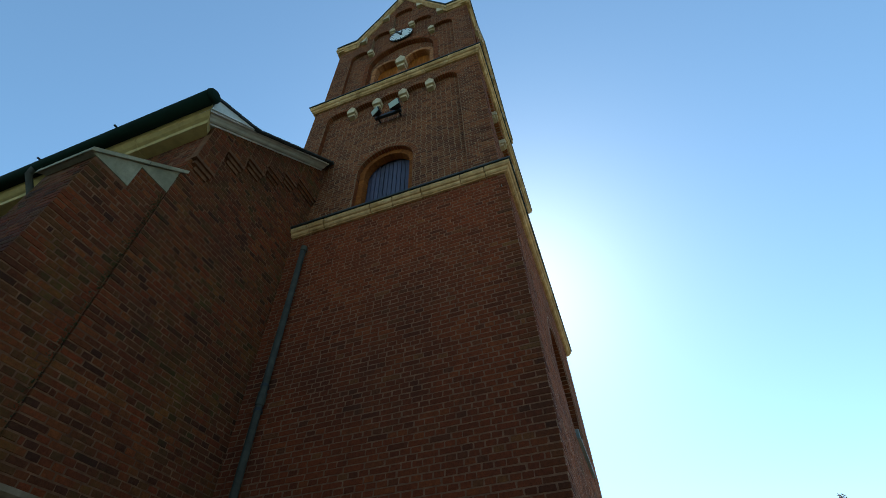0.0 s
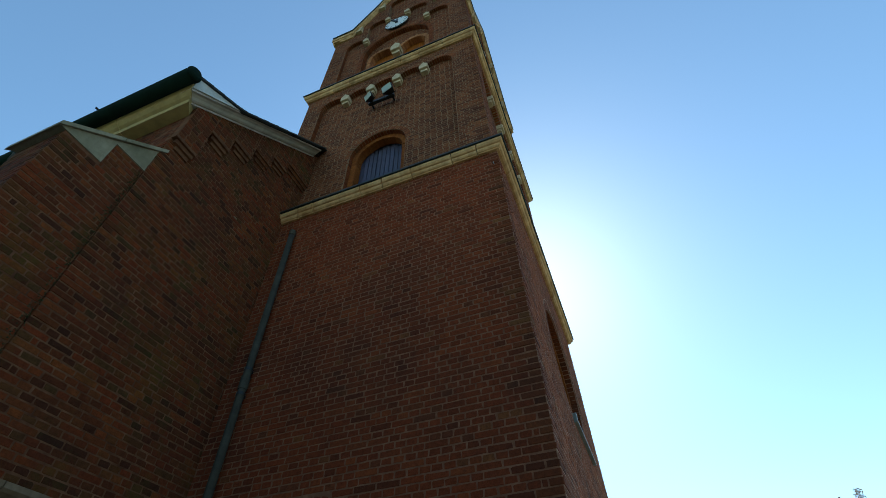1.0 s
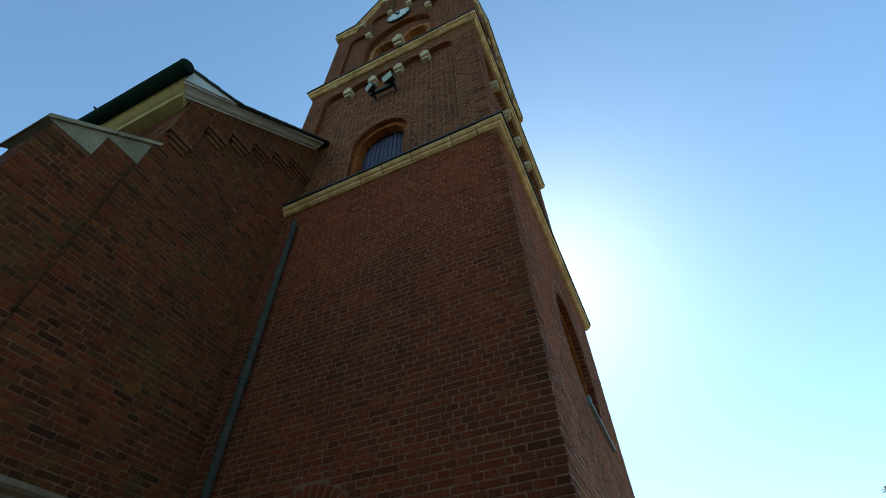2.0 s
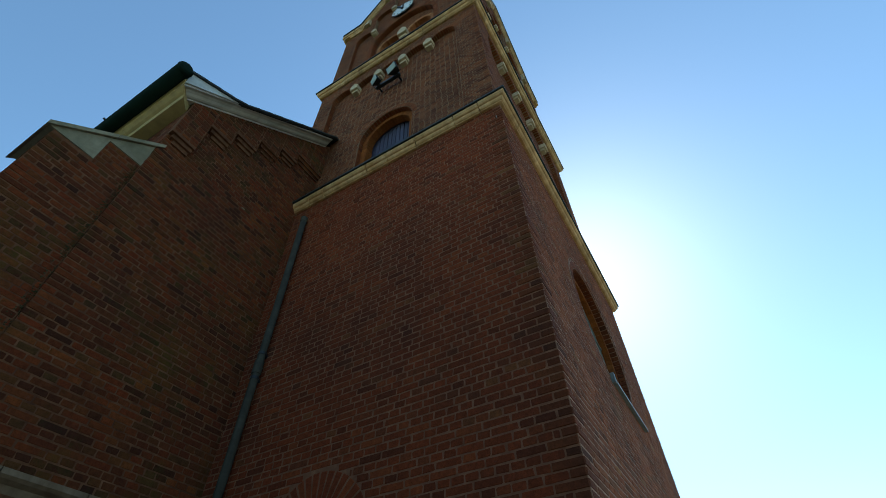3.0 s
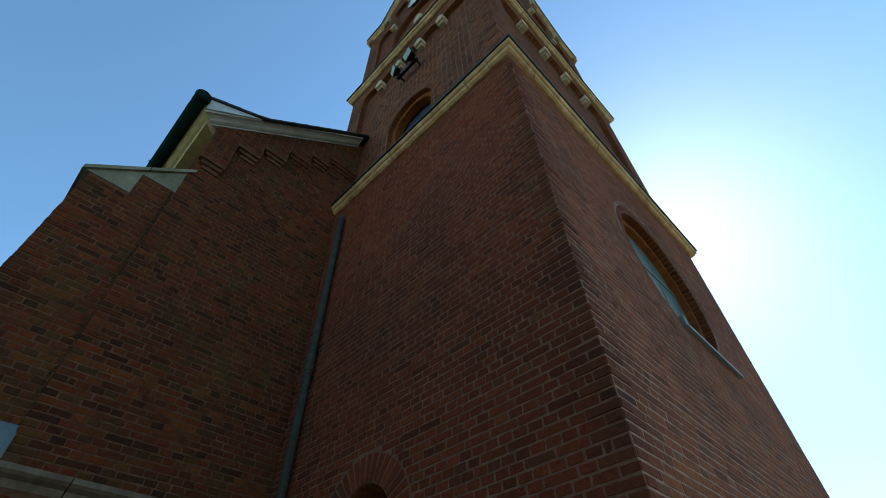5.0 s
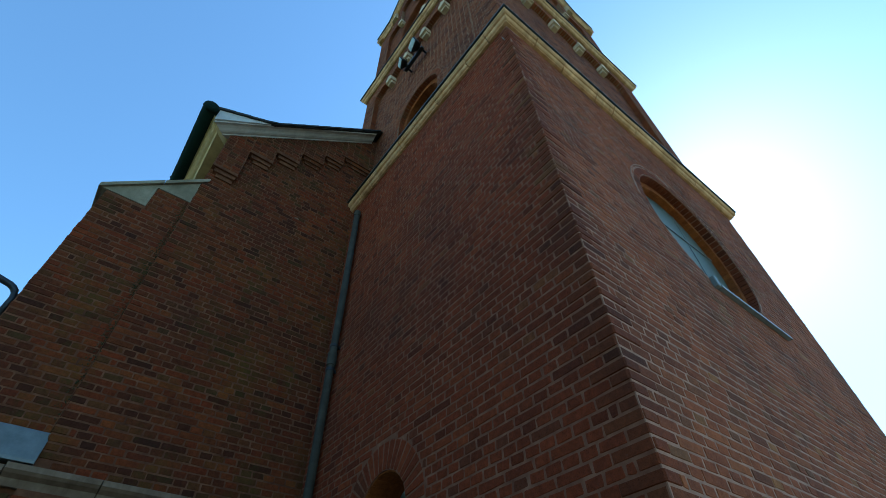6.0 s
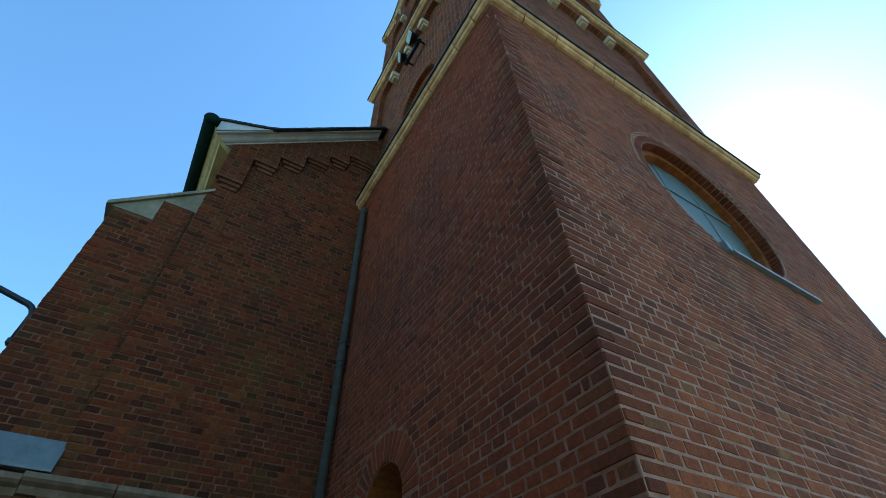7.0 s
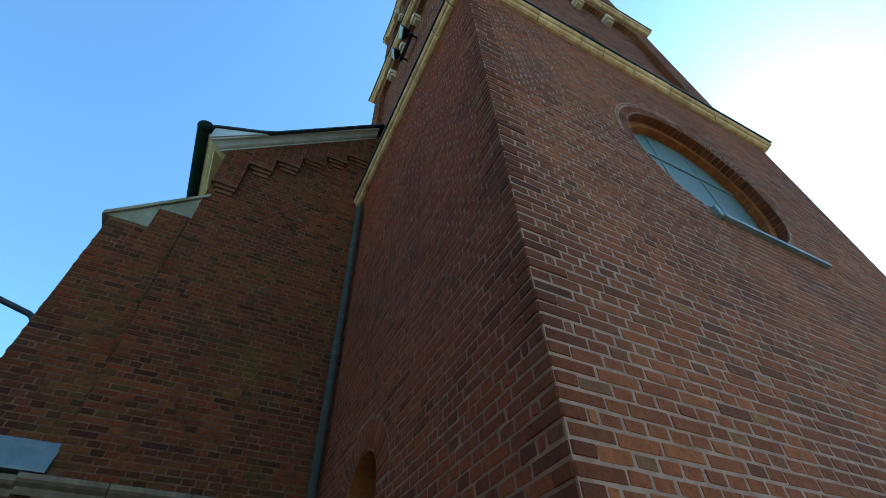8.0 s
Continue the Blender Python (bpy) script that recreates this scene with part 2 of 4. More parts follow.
def arcade_hole(edges, springs, z0, n=10):
    """One recessed panel under a row of round arches."""
    def top(u):
        for a, b, s in zip(edges, edges[1:], springs):
            if u <= b or b == edges[-1]:
                r = (b - a) / 2
                return s + 0.9 * r * math.sqrt(max(0.0, 1 - ((u - (a + b) / 2) / r) ** 2))
    cuts = []
    for a, b in zip(edges, edges[1:]):
        cuts += [(a + b) / 2 - (b - a) / 2 * math.cos(math.pi * k / n) for k in range(n + 1)]
    return Hole(edges[0], edges[-1], lambda u: z0, top, cuts)


def layer(face, u0, u1, z0, z1, holes, w1, w0):
    """A wall skin from depth w0 to w1, with real openings. z1 may be a function of u."""
    ztop = z1 if callable(z1) else (lambda u: z1)
    cuts = {round(u0, 5), round(u1, 5)}
    for h in holes:
        cuts.update(round(min(max(c, u0), u1), 5) for c in [h.u0, h.u1] + h.cuts)
    if callable(z1):
        cuts.update(round(u0 + (u1 - u0) * k / 40, 5) for k in range(41))
    cuts = sorted(cuts)
    s = Soup()
    e = 1e-5
    at = face.at

    def quad(*pts):
        s.add([at(*p) for p in pts], [(0, 1, 2, 3)])

    for a, b in zip(cuts, cuts[1:]):
        mid = (a + b) / 2
        solid = [((z0, z0), (ztop(a + e), ztop(b - e)))]
        for h in sorted((h for h in holes if h.u0 < mid < h.u1), key=lambda h: h.bottom(mid)):
            lo, hi = solid.pop()
            hb, ht = (h.bottom(a + e), h.bottom(b - e)), (h.top(a + e), h.top(b - e))
            solid += [(lo, hb), (ht, hi)]
        for (la, lb), (ha, hb) in solid:
            if ha - la < 1e-4 and hb - lb < 1e-4:
                continue
            quad((a, w1, la), (b, w1, lb), (b, w1, hb), (a, w1, ha))
            quad((b, w0, lb), (a, w0, la), (a, w0, ha), (b, w0, hb))
            quad((a, w0, la), (b, w0, lb), (b, w1, lb), (a, w1, la))
            quad((a, w1, ha), (b, w1, hb), (b, w0, hb), (a, w0, ha))
    for h in holes:
        for u, sgn in ((h.u0 + e, 1), (h.u1 - e, -1)):
            lo, hi = max(h.bottom(u), z0), h.top(u)
            if hi - lo > 0.01:
                p = [(u, w0, lo), (u, w1, lo), (u, w1, hi), (u, w0, hi)]
                quad(*(p if sgn < 0 else p[::-1]))
        for c in sorted(set(round(q, 5) for q in h.cuts))[1:-1]:
            ta, tb = h.top(c - e), h.top(c + e)
            if abs(ta - tb) > 0.01:
                quad((c, w0, min(ta, tb)), (c, w1, min(ta, tb)), (c, w1, max(ta, tb)), (c, w0, max(ta, tb)))
    for u, sgn in ((u0, -1), (u1, 1)):
        p = [(u, w0, z0), (u, w1, z0), (u, w1, ztop(u)), (u, w0, ztop(u))]
        quad(*(p if sgn < 0 else p[::-1]))
    return s.weld()


COURSE, STRETCH, HEAD, JOINT = 0.0665, 0.226, 0.115, 0.0135
rng = random.Random(7)


def brick_shape(length, height, proud, depth=0.03, chamfer=0.0025, jitter=0.0036, gen=rng):
    """Corners (du, dw, dz) and faces of one brick, seen from outside."""
    hl, hh = length / 2, height / 2
    j = lambda k=1.0: gen.uniform(-jitter, jitter) * k
    tilt, sway = gen.uniform(-0.001, 0.001), gen.uniform(-0.0008, 0.0008)
    ring = []
    for a, b in ((-1, -1), (1, -1), (1, 1), (-1, 1)):
        cu, cz = min(gen.uniform(0.002, 0.009), hl * 0.5), gen.uniform(0.0015, 0.006)
        pts = [(a * hl + j(), b * (hh - cz) + j()), (a * (hl - cu) + j(), b * hh + j())]
        ring += pts if a * b > 0 else pts[::-1]
    ring = ring[1:] + ring[:1]
    ring = sorted(ring, key=lambda p: math.atan2(p[1] / hh, p[0] / hl))
    n = len(ring)
    kl, kh = 1 - chamfer / hl, 1 - chamfer / hh
    v = [(a, -depth, b) for a, b in ring] + [(a, proud - chamfer, b) for a, b in ring]
    v += [(a * kl, proud + a / hl * tilt + b / hh * sway, b * kh) for a, b in ring]
    f = [tuple(range(2 * n, 3 * n))]
    for k in range(n):
        k2 = (k + 1) % n
        f += [(k, k2, k2 + n, k + n), (k + n, k2 + n, k2 + 2 * n, k + 2 * n)]
    return v, f


GRID = 0.008


def lay_bricks(face, u0, u1, z0, z1, holes, w=0.0, from_end=True, lead=None, shift=0.0, heads=0.97, mixed=0.3):
    """English cross bond with a few odd bricks. Returns (u, z, length, whole) for each brick. lead: courses' start, by parity, at the quoin."""
    ztop = z1 if callable(z1) else (lambda u: z1)
    us = np.arange(u0 + GRID / 2, u1, GRID)
    tops = np.array([ztop(u) for u in us])
    spans = []
    for h in holes:
        inside = (us > h.u0) & (us < h.u1)
        spans.append((inside, np.array([h.bottom(u) if i else 9e9 for u, i in zip(us, inside)]), np.array([h.top(u) if i else -9e9 for u, i in zip(us, inside)])))
    out = []
    for k in range(int(math.ceil((z0 + 0.012) / COURSE)), int(tops.max() / COURSE) + 1):
        za, zb = k * COURSE + JOINT / 2, (k + 1) * COURSE - JOINT / 2
        free = tops > zb - 0.004
        for inside, lo, hi in spans:
            free &= ~(inside & (lo < zb - 0.01) & (hi > za + 0.01))
        if not free.any():
            continue
        edge = np.flatnonzero(np.diff(np.concatenate(([0], free.view(np.int8), [0]))))
        runs = [(us[a] - GRID / 2, us[b - 1] + GRID / 2) for a, b in zip(edge[::2], edge[1::2])]
        odd = k % 2
        gen = random.Random(k * 31 + int(abs(face.place) * 977))
        heading = lead[odd] < 0.15 if lead else bool(odd)
        a = (lead[odd] if lead else -gen.uniform(0.0, 0.02)) + shift
        queue = [gen.choice((0.058, 0.17, 0.17))] if lead and heading else []
        if not heading and (k // 2) % 2:
            queue = [HEAD]
        while a < u1 - u0:
            if queue:
                pitch = queue.pop()
            elif heading:
                pitch = STRETCH if gen.random() < 1 - heads else HEAD
            else:
                pitch = STRETCH
                if gen.random() < mixed:
                    pitch, queue = HEAD, [HEAD] * gen.choice((0, 1, 2))
            head = 0 if pitch > 0.2 else 1 if 0.1 < pitch < 0.13 else 2
            pitch += gen.uniform(-0.005, 0.005)
            ua, ub = (u1 - a - pitch, u1 - a) if from_end else (u0 + a, u0 + a + pitch)
            a += pitch
            for ra, rb in runs:
                ca, cb = max(ua, ra), min(ub, rb)
                if cb - ca > 0.03:
                    out.append(((ca + cb) / 2, (za + zb) / 2, cb - ca - JOINT, cb - ca > pitch - 0.002 and head < 2, head))
    return out


def put_bricks(face, bricks, w, parent, mats, near=None, label=""):
    """The nearest 300 whole bricks as parts of their own, the others joined."""
    single, joined = mats
    chosen = []
    if near:
        chosen = sorted((b for b in bricks if b[3] and near(b)), key=lambda b: (b[1], b[0]))[:300]
    keep = set(id(b) for b in chosen)
    s = Soup()
    at = face.at
    for b in bricks:
        if id(b) in keep:
            continue
        v, f = brick_shape(b[2] + rng.uniform(-0.003, 0.002), COURSE - JOINT + rng.uniform(-0.003, 0.002), 0.003 + rng.uniform(-0.0015, 0.0015))
        s.add([at(b[0] + du, w + dw, b[1] + dz) for du, dw, dz in v], f)
    if s.v:
        part("brickwork", s, joined, parent, label, kind="stuff")
    LATER.append((face, chosen, w, parent, single))


LATER = []


def set_single_bricks():
    """The bricks that can be picked out one by one, sharing a few meshes."""
    gen = random.Random(11)
    shapes = {}
    for face, chosen, w, parent, mat in LATER:
        for b in chosen:
            key = (b[4], gen.randrange(4), mat.name)
            if key not in shapes:
                v, f = brick_shape((HEAD if b[4] else STRETCH) - JOINT + gen.uniform(-0.003, 0.001), COURSE - JOINT + gen.uniform(-0.003, 0.002), 0.003, gen=gen)
                s = Soup()
                s.add([(du, -dw, dz) for du, dw, dz in v], f)
                shapes[key] = s.mesh("brick")
            ob = part("brick", shapes[key], mat, parent)
            x, y, z = face.at(b[0], w + gen.uniform(-0.0015, 0.0015), b[1])
            ob.matrix_basis = pose(x, y, z, 0, 0, face.turn())


def quoin(face_x, face_y, z0, z1, parent, mat):
    """Corner bricks, long and short in turn, on the edge between a south and an east wall."""
    s = Soup()
    for k in range(int(math.ceil((z0 + 0.012) / COURSE)), int(z1 / COURSE)):
        za, zb = k * COURSE + JOINT / 2, (k + 1) * COURSE - JOINT / 2
        lx, ly = (0.107, 0.217) if k % 2 else (0.217, 0.107)
        lx, ly = lx + rng.uniform(-0.008, 0.002), ly + rng.uniform(-0.008, 0.002)
        o = 0.004 + rng.uniform(-0.003, 0.004)
        p = 0.004 + rng.uniform(-0.003, 0.004)
        x0, x1, y0, y1 = face_x - lx, face_x + o, face_y - p, face_y + ly
        c = rng.uniform(0.007, 0.016)
        za, zb = za - 0.001 + rng.uniform(-0.002, 0.002), zb + 0.001 + rng.uniform(-0.002, 0.002)
        ring = [(x0, y0), (x1 - c, y0), (x1, y0 + c), (x1, y1), (x0, y1)]
        inner = [(x0, y0 + c), (x1 - 1.6 * c, y0 + c), (x1 - c, y0 + 1.6 * c), (x1 - c, y1), (x0, y1)]
        v = [(*q, za) for q in inner] + [(*q, za + 0.004) for q in ring] + [(*q, zb - 0.004) for q in ring] + [(*q, zb) for q in inner]
        f = [(4, 3, 2, 1, 0), (15, 16, 17, 18, 19)]
        for lvl in range(3):
            for i in range(5):
                i2 = (i + 1) % 5
                f.append((lvl * 5 + i, lvl * 5 + i2, lvl * 5 + 5 + i2, lvl * 5 + 5 + i))
        s.add(v, f)
    part("quoin", s, mat, parent, "long and short corner bricks", kind="stuff")


def ring_bricks(face, uc, spring, r0, r1, w0, w1, z0=None, pitch=0.072, rise=1.0, skip=None, arch=True, joint=0.0065, low=None):
    """Wedge-shaped bricks round an arch and, from z0 up, down its jambs; low: round a full ring, down to that height."""
    s = Soup()
    n = max(7, round(math.pi * (r0 + r1) / 2 / pitch))
    j = lambda: rng.uniform(-0.002, 0.002)

    def wedge(q):
        o = j()
        v = [face.at(u, w0, z) for u, z in q]
        cu, cz = sum(p[0] for p in q) / 4, sum(p[1] for p in q) / 4
        v += [face.at(u, w1 - 0.003 + o, z) for u, z in q]
        v += [face.at(cu + (u - cu) * 0.93, w1 + o, cz + (z - cz) * 0.93) for u, z in q]
        f = [(8, 9, 10, 11)]
        for k in range(4):
            k2 = (k + 1) % 4
            f += [(k, k2, k2 + 4, k + 4), (k + 4, k2 + 4, k2 + 8, k + 8)]
        s.add(v, f)

    for i in range((n if low is None else 2 * n) if arch else 0):
        a0, a1 = math.pi * i / n, math.pi * (i + 1) / n
        if low is not None and spring + rise * r0 * math.sin((a0 + a1) / 2) < low:
            continue
        g = joint / r0
        a0, a1 = a0 + g, a1 - g
        p = lambda r, a: (uc - r * math.cos(a), spring + rise * r * math.sin(a))
        wedge([p(r0, a0), p(r1, a0), p(r1, a1), p(r0, a1)][::-1])
    if z0 is not None:
        z = z0
        while z < spring - 0.03:
            zt = min(z + COURSE, spring) - min(JOINT, 2 * joint)
            for sgn in (-1, 1):
                if skip and skip(uc + sgn * r0, z):
                    continue
                a, b = sorted((uc + sgn * r0, uc + sgn * r1))
                wedge([(a, z), (b, z), (b, zt), (a, zt)])
            z += COURSE
    return s


def moulding(face, ua, ub, profile, mitre_a=0, mitre_b=0):
    """A moulded course: profile of (w, z) run from ua to ub; mitre: 1 lengthens, -1 shortens with w."""
    s = Soup()
    n = len(profile)
    s.v = [face.at(ua - mitre_a * w, w, z) for w, z in profile] + [face.at(ub + mitre_b * w, w, z) for w, z in profile]
    for i in range(n):
        i2 = (i + 1) % n
        s.f.append((i, i + n, i2 + n, i2))
    s.f.append(tuple(range(n)))
    s.f.append(tuple(range(2 * n - 1, n - 1, -1)))
    return s


def raking(face, a, b, profile, corner=None):
    """A moulding on a slope from a to b, each (u, z); profile of (w, height above the line), ends upright."""
    s = Soup()
    n = len(profile)
    rise = (b[1] - a[1]) / (b[0] - a[0])
    start = lambda w: a[0] if corner is None else corner - max(w, 0) * 1.05
    s.v = [face.at(start(w), w, a[1] + rise * (start(w) - a[0]) + h) for w, h in profile] + [face.at(b[0], w, b[1] + h) for w, h in profile]
    for i in range(n):
        i2 = (i + 1) % n
        s.f.append((i, i + n, i2 + n, i2))
    s.f.append(tuple(range(n)))
    s.f.append(tuple(range(2 * n - 1, n - 1, -1)))
    return s


def corbel_stone(face, u, z, w0, w1, width, height):
    """A pale corbel stone: a deep pentagonal head over a smaller rounded foot."""
    s = Soup()
    h = width / 2
    head = [(-h, 0.0), (h, 0.0), (h, height * 0.55), (0, height), (-h, height * 0.55)]
    for pts, wa, wb, zz in ((head, w0, w1, z), ([(-h * 0.72, -height * 0.32), (h * 0.72, -height * 0.32), (h * 0.8, 0.0), (-h * 0.8, 0.0)], w0, w0 + (w1 - w0) * 0.72, z)):
        n = len(pts)
        c = 0.006
        v = [face.at(u + a, wa, zz + b) for a, b in pts] + [face.at(u + a, wb - c, zz + b) for a, b in pts]
        cz = sum(b for _, b in pts) / n
        v += [face.at(u + a * (1 - c / h), wb, zz + cz + (b - cz) * (1 - c / h)) for a, b in pts]
        f = [tuple(range(2 * n, 3 * n))]
        for i in range(n):
            i2 = (i + 1) % n
            f += [(i, i2, i2 + n, i + n), (i + n, i2 + n, i2 + 2 * n, i + 2 * n)]
        s.add(v, f)
    return s


def flat_panel(face, u0, u1, z0, z1, w0, w1):
    s = Soup()
    v = [face.at(u, w, z) for w in (w0, w1) for u, z in ((u0, z0), (u1, z0), (u1, z1), (u0, z1))]
    s.add(v, [(4, 5, 6, 7), (3, 2, 1, 0), (0, 1, 5, 4), (1, 2, 6, 5), (2, 3, 7, 6), (3, 0, 4, 7)])
    return s


# ---- ground ----
ground = part("ground", block(-600, 600, -600, 600, -0.6, -0.02, 0), M_GRASS, None, "flat grassy ground reaching to the horizon", kind="structure")
tagged(ground, category="ground")
pave = Soup()
pave.add([(-14, -9, -0.02), (9, -9, -0.02), (9, 16, -0.02), (-14, 16, -0.02), (-14, -9, 0), (9, -9, 0), (9, 16, 0), (-14, 16, 0)],
         [(4, 5, 6, 7), (0, 1, 5, 4), (1, 2, 6, 5), (2, 3, 7, 6), (3, 0, 4, 7)])
tagged(part("pavement", pave, M_PAVE, None, "grey paving round the foot of the church", kind="structure"), category="pavement")

# Unseen plain walls, added to cut low sky light behind and left of the camera.
for i, (x0, x1, y0, y1, h) in enumerate(((-26, 16, -11.3, -11, 6.5), (-26, -25.7, -11, 14, 6.5))):
    tagged(part("blocking_wall_back" if i == 0 else "blocking_wall_side", block(x0, x1, y0, y1, -0.05, h, 0.02), M_BLOCKER, None, "unseen plain dark green wall added to block low sky light", kind="structure"), category="wall")

# ---- tower ----
X1, X0, Y0, Y1 = -0.315, -4.74, 4.09, 9.35
tower = thing("church_tower", "tall red brick church tower with sandstone string courses and gables", "tower", at=(-2.5, 6.7, 0))
tower.location = (0, 0, 0)
S1, E1, N1, W1 = Face("south", Y0), Face("east", X1), Face("north", Y1), Face("west", X0)
C1Z, C1T, C2Z, C2T = 7.69, 7.9, 12.76, 13.04
pair = (M_BRICK, M_BRICK_J)
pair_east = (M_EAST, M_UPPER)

# lowest stage, south side, with the small round-arched window
SW_C, SW_R, SW_S, SW_B = -2.53, 0.335, 2.68, 1.35
small = arch_hole(SW_C, SW_R, SW_B, SW_S)
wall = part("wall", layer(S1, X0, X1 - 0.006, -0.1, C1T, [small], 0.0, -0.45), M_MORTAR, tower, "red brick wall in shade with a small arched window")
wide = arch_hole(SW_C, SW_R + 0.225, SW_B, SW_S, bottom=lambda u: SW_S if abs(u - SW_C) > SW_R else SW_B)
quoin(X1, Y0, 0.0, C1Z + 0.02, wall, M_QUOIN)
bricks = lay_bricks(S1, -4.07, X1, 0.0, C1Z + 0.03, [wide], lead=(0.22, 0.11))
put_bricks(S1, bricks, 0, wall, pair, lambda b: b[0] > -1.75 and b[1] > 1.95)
part("arch_ring", ring_bricks(S1, SW_C, SW_S, SW_R + 0.004, SW_R + 0.22, -0.03, 0.004), M_BRICK_J, wall, "ring of upright red bricks", kind="stuff")
part("reveal", ring_bricks(S1, SW_C, SW_S, SW_R - 0.012, SW_R + 0.02, -0.3, -0.012, SW_B, joint=0.002), M_YELLOW, wall, "yellow brick window reveal", kind="stuff")

# lowest stage, east side, with the large round window
BW_C, BW_R, BW_S, BW_B = 6.74, 0.985, 5.45, 4.53
def big_bottom(u):
    return max(BW_B, BW_S - BW_R * math.sqrt(max(0.0, 1 - ((u - BW_C) / BW_R) ** 2)))
big = arch_hole(BW_C, BW_R, BW_B, BW_S, bottom=big_bottom, n=36)
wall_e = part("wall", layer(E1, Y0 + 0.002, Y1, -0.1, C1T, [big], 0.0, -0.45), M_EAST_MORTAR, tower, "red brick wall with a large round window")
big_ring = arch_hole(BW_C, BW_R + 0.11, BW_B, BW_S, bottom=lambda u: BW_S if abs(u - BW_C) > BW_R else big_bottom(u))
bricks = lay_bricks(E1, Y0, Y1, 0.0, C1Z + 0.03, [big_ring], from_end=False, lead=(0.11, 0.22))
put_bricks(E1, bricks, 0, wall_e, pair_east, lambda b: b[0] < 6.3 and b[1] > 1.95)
part("arch_ring", ring_bricks(E1, BW_C, BW_S, BW_R + 0.004, BW_R + 0.105, -0.03, 0.004), M_QUOIN, wall_e, "ring of dark red bricks", kind="stuff")
part("hood_course", ring_bricks(E1, BW_C, BW_S, BW_R + 0.15, BW_R + 0.164, -0.03, 0.008, pitch=0.21, joint=0.002), M_EAST_MORTAR, wall_e, "thin pale hood line over the arch", kind="stuff")
part("reveal", ring_bricks(E1, BW_C, BW_S, BW_R - 0.012, BW_R + 0.02, -0.11, -0.012, low=BW_B + 0.03), M_QUOIN, wall_e, "dark red brick outer reveal", kind="stuff")
part("reveal", ring_bricks(E1, BW_C, BW_S, BW_R - 0.1, BW_R + 0.0, -0.22, -0.11, low=BW_B + 0.05, joint=0.002), M_YELLOW, wall_e, "orange-yellow brick inner reveal", kind="stuff")

# hidden sides of the lowest stage
wall_n = part("wall", layer(N1, -X1 + 0.45, -X0, -0.1, C1T, [], 0, -0.4), M_MORTAR, tower)
put_bricks(N1, lay_bricks(N1, -X1, -X0, 0.0, C1Z + 0.03, []), 0, wall_n, pair)
wall_w = part("wall", layer(W1, -Y1 + 0.4, -Y0 - 0.45, -0.1, C1T, [], 0, -0.4), M_MORTAR, tower)


def cornice(profile, faces):
    """A moulded string course in stones round the tower, with a dark metal capping on top."""
    for face, ua, ub, joints in faces:
        marks = [ua] + [c for c in joints if ua < c < ub] + [ub]
        for i, (a, b) in enumerate(zip(marks, marks[1:])):
            first, last = i == 0, i == len(marks) - 2
            g = 0.007
            tweak = rng.uniform(-0.004, 0.004)
            prof = [(w + (tweak if w > 0 else 0), z) for w, z in profile]
            part("cornice_stone", moulding(face, a + (0 if first else g), b - (0 if last else g), prof, 1 if first else 0, 1 if last else 0), M_STONE, tower)
        top, out = profile[-1][1], max(w for w, _ in profile) + 0.025
        zf = profile[-2][1]
        part("capping", moulding(face, ua, ub, [(-0.1, top + 0.004), (out, zf + 0.006), (out, zf + 0.036), (-0.1, top + 0.06)], 1, 1), M_CAP, tower, "dark metal capping")


def string_profile(z0, z1, out):
    """A fillet, a hollow, a full round and a flat lip under a weathered top."""
    h = z1 - z0
    pts = [(-0.05, z0), (0.34 * out, z0), (0.36 * out, z0 + 0.08 * h)]
    pts += [(out * (0.36 + 0.3 * math.sin(a)), z0 + h * (0.08 + 0.26 * (1 - math.cos(a)))) for a in (0.4, 0.8, 1.2, 1.57)]
    pts += [(out * 0.7, z0 + 0.36 * h)]
    pts += [(out * (0.7 + 0.24 * math.sin(a)), z0 + h * (0.5 - 0.14 * math.cos(a))) for a in (0.5, 1.05, 1.57)]
    return pts + [(out, z0 + 0.54 * h), (out, z1 - 0.22 * h), (-0.05, z1)]


P1 = string_profile(7.69, 7.9, 0.12)
steps = lambda a, b, d, k: [a + (b - a) * (i + 1) / (d + 1) + (0.09 if (i + k) % 3 == 0 else -0.06) for i in range(d)]
cornice(P1, [(S1, -4.05, X1, [-3.72, -3.42, -2.56, -2.17, -1.66, -1.0, -0.6]), (E1, Y0, Y1, steps(Y0, Y1, 9, 1)), (N1, -X1, -X0, [])])
P2 = string_profile(12.76, 13.04, 0.13)

# ---- second stage ----
A1, A0, B0, B1 = -0.38, -4.66, 4.17, 9.27
S2, E2, N2, W2 = Face("south", B0), Face("east", A1), Face("north", B1), Face("west", A0)
MID_X, MID_Y = (A0 + A1) / 2, (B0 + B1) / 2
DEEP = 0.12
pair_up = (M_BRICK, M_TOWER)
WIN_R, WIN_S = 0.6, 9.51


def spread(mid, half, n=5):
    return [mid - half + 2 * half * i / n for i in range(n + 1)]


